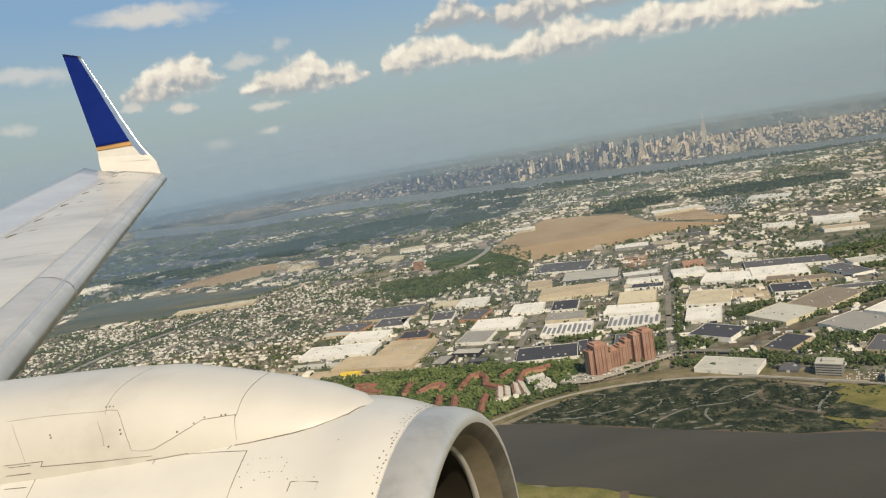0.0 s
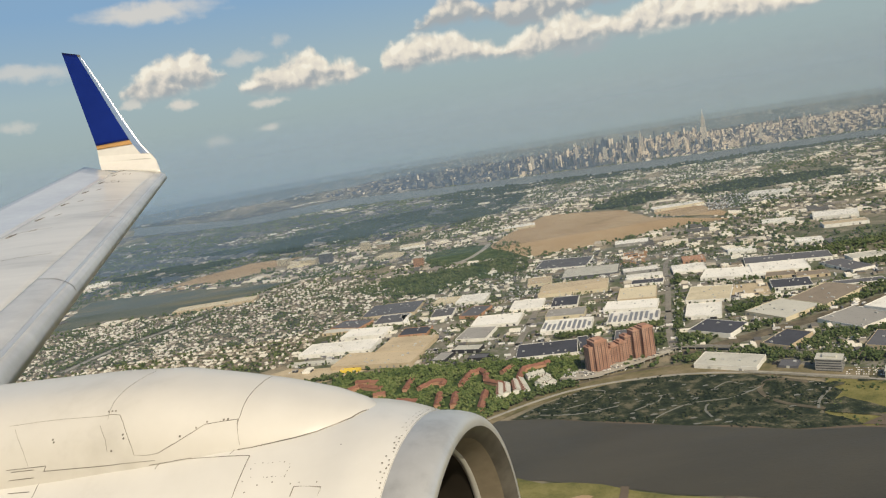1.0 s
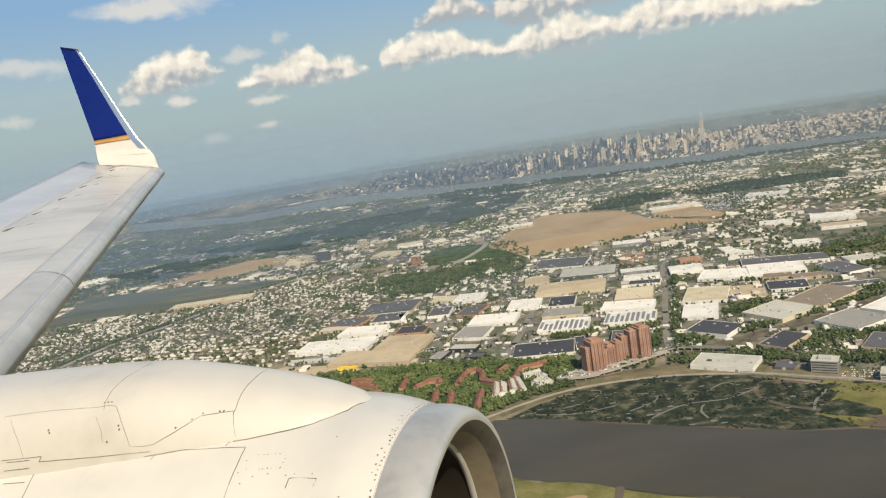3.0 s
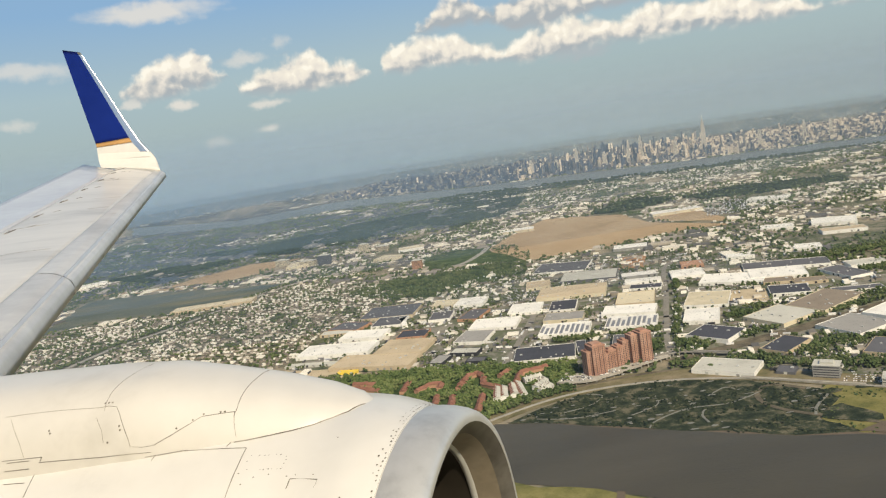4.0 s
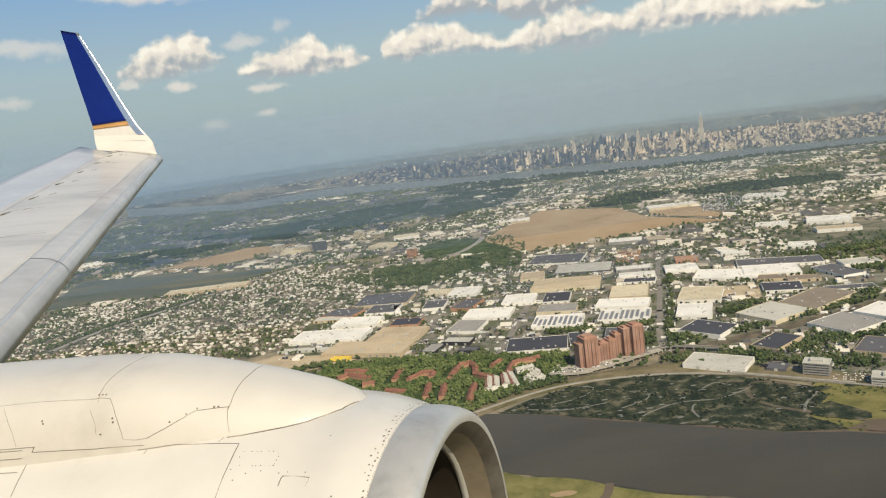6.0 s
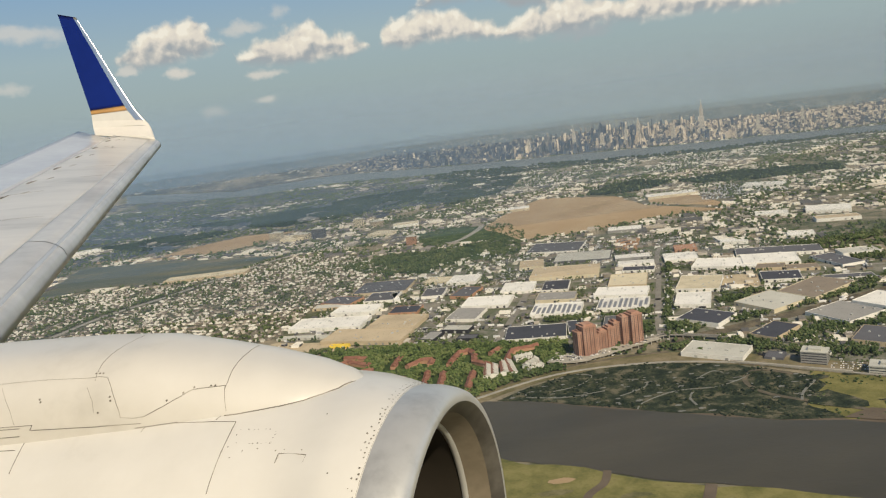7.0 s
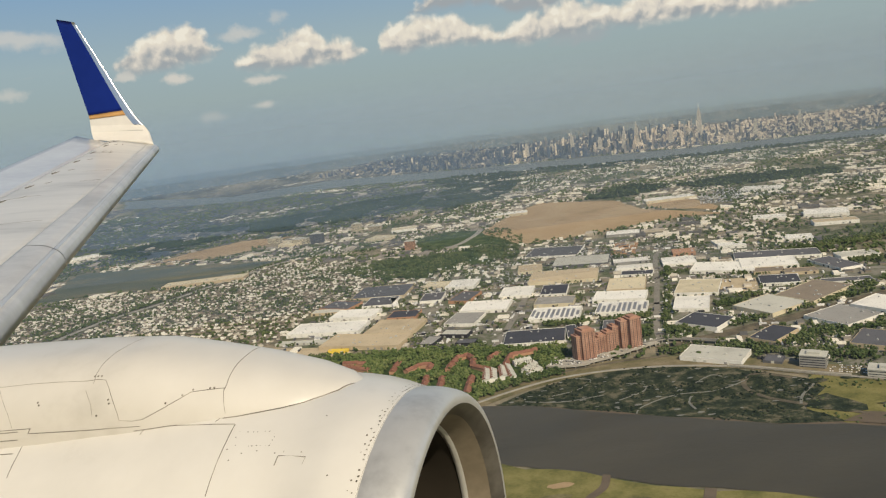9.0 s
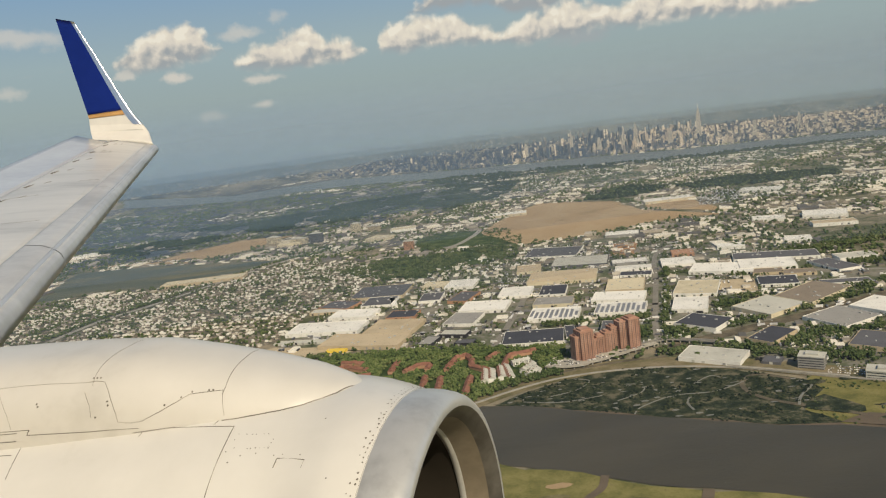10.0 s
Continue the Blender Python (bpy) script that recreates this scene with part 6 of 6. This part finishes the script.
# ---- parked cars and trailers ----
def vehicles(name, lots, sizes, label, category, floor=0.0):
    """Rows of little vehicles: a body and a narrower cabin each, in one mesh."""
    rg = np.random.default_rng(len(lots))
    vs, fs, n = [], [], 0
    for cx, cy, w, d, rot, fill in lots:
        L, W, H, gap, lane = sizes
        nx, ny = max(1, int(w / gap)), max(1, int(d / lane))
        c, s = math.cos(radians(rot)), math.sin(radians(rot))
        for i in range(nx):
            for j in range(ny):
                if rg.random() > fill:
                    continue
                lx, ly = -w / 2 + (i + 0.5) * gap, -d / 2 + (j + 0.5) * lane
                for b, (v, f) in enumerate((box(-W / 2, W / 2, -L / 2, L / 2, 0.3, H * 0.62), box(-W * 0.44, W * 0.44, -L * 0.3, L * 0.25, H * 0.62, H))):
                    vs += [(cx + (lx + p[0]) * c - (ly + p[1]) * s, cy + (lx + p[0]) * s + (ly + p[1]) * c, p[2] + 0.3 + floor) for p in v]
                    fs += [tuple(q + n for q in ff) for ff in f]
                    n += 8
    tagged(new(name, mesh(name, far(vs), fs, "car_paint")), label, category, "", "stuff")


CAR = (4.6, 1.9, 1.5, 2.9, 8.0)
vehicles("parked_cars", [(550, 972, 46, 22, -35, 0.7), (375, 1980, 90, 90, -20, 0.6), (400, 1880, 130, 60, -17, 0.6), (90, 1235, 60, 10, -17, 0.5), (300, 1310, 60, 16, -17, 0.5), (232, 1128, 60, 16, 14, 0.5),
                         (-60, 1400, 30, 40, -20, 0.5), (100, 1570, 60, 26, -17, 0.6), (460, 1500, 20, 90, -17, 0.5), (620, 1360, 60, 20, -17, 0.6), (-340, 1300, 70, 30, -20, 0.6), (183, 1145, 36, 44, 10, 0.7), (536, 966, 50, 28, -30, 0.7), (390, 1830, 66, 130, -17, 0.7), (160, 1735, 90, 120, -20, 0.6), (345, 1957, 56, 90, -17, 0.6), (530, 1272, 30, 56, -30, 0.6)], CAR, "rows of parked cars on asphalt lots", "cars")
vehicles("deck_cars", [(160, 1134, 24, 30, -22, 0.75), (186, 1125, 26, 26, 2, 0.75), (225, 1131, 36, 16, 14, 0.65), (262, 1143, 34, 9, 17, 0.65), (302, 1157, 30, 8, 21, 0.65)], CAR, "cars parked in rows on the concrete deck", "cars", 5.75)
TRUCK = (13.5, 2.6, 3.9, 4.2, 26.0)
vehicles("truck_trailers", [(160, 1690, 80, 60, -17, 0.7), (110, 1650, 60, 40, -17, 0.7), (1000, 2550, 180, 190, -17, 0.62), (1120, 2560, 160, 140, -17, 0.6), (1090, 2690, 190, 170, -17, 0.65), (270, 1450, 60, 20, -17, 0.4), (570, 1500, 40, 40, -17, 0.5), (700, 1250, 50, 26, -60, 0.6),
                            (410, 1350, 26, 60, -17, 0.5), (800, 2700, 120, 30, -17, 0.6)], TRUCK, "rows of white truck trailers parked on lots", "trailers")


# ---- sheds and loose trailers about the estate ----
rng = np.random.default_rng(23)
x, y = scatter(2600, 1180, 2150, -16, 38, rng)
k = inside(INDUSTRY, x, y) & off_roofs(x, y, 7.0) & off_roads(x, y, 9)
x, y = x[k][:430], y[k][:430]
n = len(x)
house_field("estate_sheds", x, y, rng.uniform(5, 26, n), rng.uniform(5, 15, n), rng.uniform(3, 6, n), radians(-17) + rng.choice([0, math.pi / 2], n), 0.0, ["house_walls", "far_roofs"],
            "small sheds and annexes between the warehouses", "sheds")
x, y = scatter(9000, 1080, 2150, -16, 38, rng)
k = inside(INDUSTRY, x, y) & off_roofs(x, y, 1.5) & (patchy(x, y, 0.02, 44.0) > -0.05)
x, y = x[k][:2400], y[k][:2400]
n = len(x)
long = rng.random(n) < 0.3
house_field("loose_vehicles", x, y, np.where(long, 12.0, 4.6), np.where(long, 2.6, 1.9), np.where(long, 3.9, 1.6), radians(-17) + rng.choice([0, math.pi / 2], n), 0.0, ["car_paint", "car_paint"],
            "cars and trailers standing about the yards", "vehicles")


# ---- seams, rivets and small fittings of the aircraft ----
def on_nacelle(x, deg, up=0.001):
    t = radians(deg)
    xs = x
    for _ in range(4):
        r = shell(xs) * lean(xs)[2]
        c = min(1.0, max(0.0, (xs + 2.2) / 1.1))
        xs = x - c * (r * math.cos(t) * TY + r * math.sin(t) * TP - 0.011)
    ly, lz, k = lean(xs)
    r = shell(xs) * k + up
    return Vector((x, AX_Y + ly + r * math.cos(t), AX_Z + lz + r * math.sin(t)))


def on_fairing(x, deg, up=0.001):
    a = radians(deg)
    zt, hw = float(np.interp(x, FX[::-1], FT[::-1])) + up, float(np.interp(x, FX[::-1], FH[::-1])) + up
    zb = AX_Z + shell(x) * 0.86
    c, s = math.cos(a), math.sin(a)
    return Vector((x, 3.31 + hw * math.copysign(abs(c) ** 0.75, c), zb + (zt - zb) * s ** 0.75))


def on_wing(y, c, up=0.001):
    return Vector(wing_point(y, c, up))


def tube(points, width):
    """A thin four-sided bead along a line."""
    v, f = [], []
    for i, p in enumerate(points):
        d = (points[min(i + 1, len(points) - 1)] - points[max(i - 1, 0)]).normalized()
        a = d.orthogonal().normalized()
        b = d.cross(a)
        v += [p + a * width, p + b * width, p - a * width, p - b * width]
    for i in range(len(points) - 1):
        for k in range(4):
            f.append((4 * i + k, 4 * i + (k + 1) % 4, 4 * i + 4 + (k + 1) % 4, 4 * i + 4 + k))
    return v, f


def seam(where, pts, parent, width=0.003, name="seam"):
    line = []
    for (x0, a0), (x1, a1) in zip(pts, pts[1:]):
        n = 10
        line += [where(x0 + (x1 - x0) * j / n, a0 + (a1 - a0) * j / n) for j in range(n)]
    line.append(where(*pts[-1]))
    return part(name, mesh(name, *tube(line, width * 0.45), "seam"), parent)


def dots(where, pts, parent, size=0.004, name="rivet_row"):
    """Small round rivet heads, standing slightly proud."""
    ps = []
    rg = random.Random(len(pts))
    base = size
    for x, a in pts:
        if len(pts) > 6 and rg.random() < 0.16:
            continue
        size = base * rg.uniform(0.6, 1.25) if len(pts) > 6 else base
        c = where(x + rg.uniform(-0.004, 0.004), a + rg.uniform(-0.15, 0.15), 0.0)
        n = (where(x, a, 0.02) - c).normalized()
        u = n.orthogonal().normalized()
        w = n.cross(u)
        ring = [c + (u * math.cos(k * math.pi / 4) + w * math.sin(k * math.pi / 4)) * size + n * 0.0008 for k in range(8)]
        ps.append((ring + [c + n * 0.0022], [(k, (k + 1) % 8, 8) for k in range(8)]))
    return part(name, mesh(name, *join(ps), "seam"), parent)


def fairing_foot(x):
    """The angle at which the fairing's flank meets the nacelle's skin."""
    for a in range(900, 1800):
        p = on_fairing(x, a / 10)
        ly, lz, k = lean(x)
        if math.hypot(p.y - AX_Y - ly, p.z - AX_Z - lz) < shell(x) * k + 0.002:
            return a / 10
    return 179.0


seam(on_fairing, [(x, fairing_foot(x)) for x in (-1.373, -1.38, -1.39, -1.42, -1.46, -1.52, -1.6, -1.7, -1.8, -1.9, -1.97)], pylon, 0.0055)
seam(on_fairing, [(-1.99, 70), (-1.988, 83), (-1.984, 94), (-1.977, 113), (-1.972, 127), (-1.978, 136)], pylon, 0.0028)
seam(on_fairing, [(-1.973, 130.9), (-2.135, 137.6), (-2.19, 145.1), (-2.272, 153.5), (-2.366, 160.9)], pylon, 0.0032)
seam(on_fairing, [(-1.979, 132.0), (-1.969, 144.4), (-1.958, 156.9)], pylon, 0.0026)
seam(on_nacelle, [(-1.971, 101.1), (-1.999, 104.3)], engine, 0.0026)
seam(on_nacelle, [(-1.886, 105.1), (-2.16, 104.7), (-2.393, 104.6)], engine, 0.0034)
seam(on_fairing, [(x, fairing_foot(x) - 0.5) for x in (-2.20, -2.26, -2.32, -2.37, -2.42)], pylon, 0.0030)
seam(on_fairing, [(-2.385, 165.7), (-2.635, 166.4), (-3.002, 165.5)], pylon, 0.0028)
seam(on_nacelle, [(-1.886, 105.1), (-1.883, 110.9), (-1.884, 115.4), (-1.883, 125.0)], engine, 0.0036)
seam(on_nacelle, [(-2.371, 105.3), (-2.375, 107.2)], engine, 0.003)
seam(on_fairing, [(-2.688, 129.1), (-2.636, 128.0), (-2.587, 129.0), (-2.555, 136.3), (-2.519, 147.7), (-2.496, 155.9), (-2.488, 161.1)], pylon, 0.0027)
seam(on_fairing, [(-2.488, 161.1), (-2.426, 162.0), (-2.366, 160.9)], pylon, 0.0018)
seam(on_fairing, [(-2.64, 80), (-2.654, 97), (-2.66, 114), (-2.656, 125), (-2.649, 132)], pylon, 0.0018)
seam(on_fairing, [(-3.223, 162.4), (-3.085, 162.4), (-2.984, 162.4)], pylon, 0.003)
seam(on_fairing, [(-2.984, 162.4), (-3.002, 165.5)], pylon, 0.003)
seam(on_nacelle, [(-3.03, 105.0), (-3.054, 107.0), (-3.03, 111.6), (-3.002, 118.0)], engine, 0.0026)
seam(on_fairing, [(-2.682, 137.4), (-2.641, 148.8), (-2.632, 157.1)], pylon, 0.0016)
seam(on_fairing, [(-3.237, 130.3), (-3.045, 129.2), (-2.688, 129.1)], pylon, 0.0014)
seam(on_fairing, [(-3.196, 163.9), (-3.06, 163.9)], pylon, 0.0035, "vent_slot")
seam(on_fairing, [(-3.217, 168.6), (-3.069, 168.6)], pylon, 0.0035, "vent_slot")
seam(on_nacelle, [(-3.206, 110.4), (-3.07, 110.6)], engine, 0.004, "vent_slot")
seam(on_fairing, [(-3.193, 133.4), (-3.114, 152.1), (-3.091, 161.3)], pylon, 0.0014)
seam(on_nacelle, [(-1.604, 117.7), (-1.6, 115.2), (-1.456, 114.6)], engine, 0.0045, "latch_recess")
seam(on_nacelle, [(-1.456, 114.6), (-1.463, 116.8)], engine, 0.0014, "latch_recess")
dots(on_nacelle, [(-1.836 + 0.168 * t / 8, 107.8 + 0.00 * t / 8) for t in range(9)] + [(-1.829 + 0.170 * t / 8, 112.1 + 0.10 * t / 8) for t in range(9)] + [(-1.836 - 0.012, 107.8 + 4.30 * (t + 0.6) / 4) for t in range(4)] + [(-1.668 + 0.012, 107.8 + 4.40 * (t + 0.6) / 4) for t in range(4)], engine, 0.0028)
# the rivets behind the inlet lip, in two staggered rows
for dx, step, size in ((0.015, 1.45, 0.0046), (0.034, 2.6, 0.0042)):
    row = []
    for i in range(int(100 / step)):
        a = 55 + i * step
        t = radians(a)
        row.append((-1.176 + 0.94 * (1.034 * math.cos(t) * TY + 1.034 * math.sin(t) * TP) - dx - (0.004 if i % 2 else 0), a))
    dots(on_nacelle, row, engine, size)
seam(on_nacelle, [(-1.178 + 0.94 * (1.034 * math.cos(radians(a)) * TY + 1.034 * math.sin(radians(a)) * TP), a) for a in range(50, 162, 8)], engine, 0.0012)
for spot in [(-2.044, 132.2), (-2.024, 131.6), (-2.124, 135.0), (-2.172, 140.9), (-2.25, 148.3), (-2.539, 148.7), (-2.545, 145.6), (-2.606, 157.1), (-2.94, 144.8), (-2.933, 146.9), (-2.658, 124.9), (-2.638, 124.9), (-2.618, 124.9)]:
    dots(on_fairing, [spot], pylon, 0.0055, "fastener")
for spot in [(-1.429, 101.4), (-1.316, 117.5), (-1.709, 113.6), (-1.779, 114.2), (-1.829, 116.0), (-1.859, 113.0), (-1.576, 113.9), (-1.485, 113.4), (-1.618, 114.3)]:
    dots(on_nacelle, [spot], engine, 0.0038, "fastener")

# lines and marks on the wing's upper skin
for y, c0, c1 in ((7.3, 0.17, 0.40), (11.2, 0.13, 0.34), (13.4, 0.34, 0.58), (10.2, 0.14, 0.26), (9.0, 0.36, 0.58)):
    seam(on_wing, [(y, c0), (y - 0.08, (c0 + c1) / 2), (y - 0.16, c1)], wing, 0.003)
for y in (8.6, 9.7, 10.9, 12.1, 13.2, 14.2):
    seam(on_wing, [(y, 0.55), (y + 0.24, 0.53)], wing, 0.022, "hinge_fairing")
    seam(on_wing, [(y + 0.06, 0.565), (y + 0.20, 0.55)], wing, 0.015, "hinge_fairing")
    seam(on_wing, [(y + 0.3, 0.47), (y + 0.42, 0.44)], wing, 0.012, "hinge_fairing")
for y in (13.4, 14.5):
    seam(on_wing, [(y, 0.38), (y + 0.22, 0.39)], wing, 0.009, "hinge_fairing")
seam(on_wing, [(14.55, 0.60), (14.9, 0.56), (15.15, 0.50)], wing, 0.02, "tip_joint")
for i in range(9):
    y = 9.0 + i * 0.55
    p = on_wing(y, 0.70)
    part("vortex_tab", mesh("vortex_tab", *box(p.x - 0.03, p.x + 0.03, p.y - 0.004, p.y + 0.004, p.z, p.z + 0.016), "wing_skin"), wing)
for y in (12.4, 13.4, 14.4, 15.0):
    a = on_wing(y, 1.0)
    part("static_wick", mesh("static_wick", *tube([a, a + Vector((-0.14, 0.02, 0.02))], 0.006), "seam"), wing)
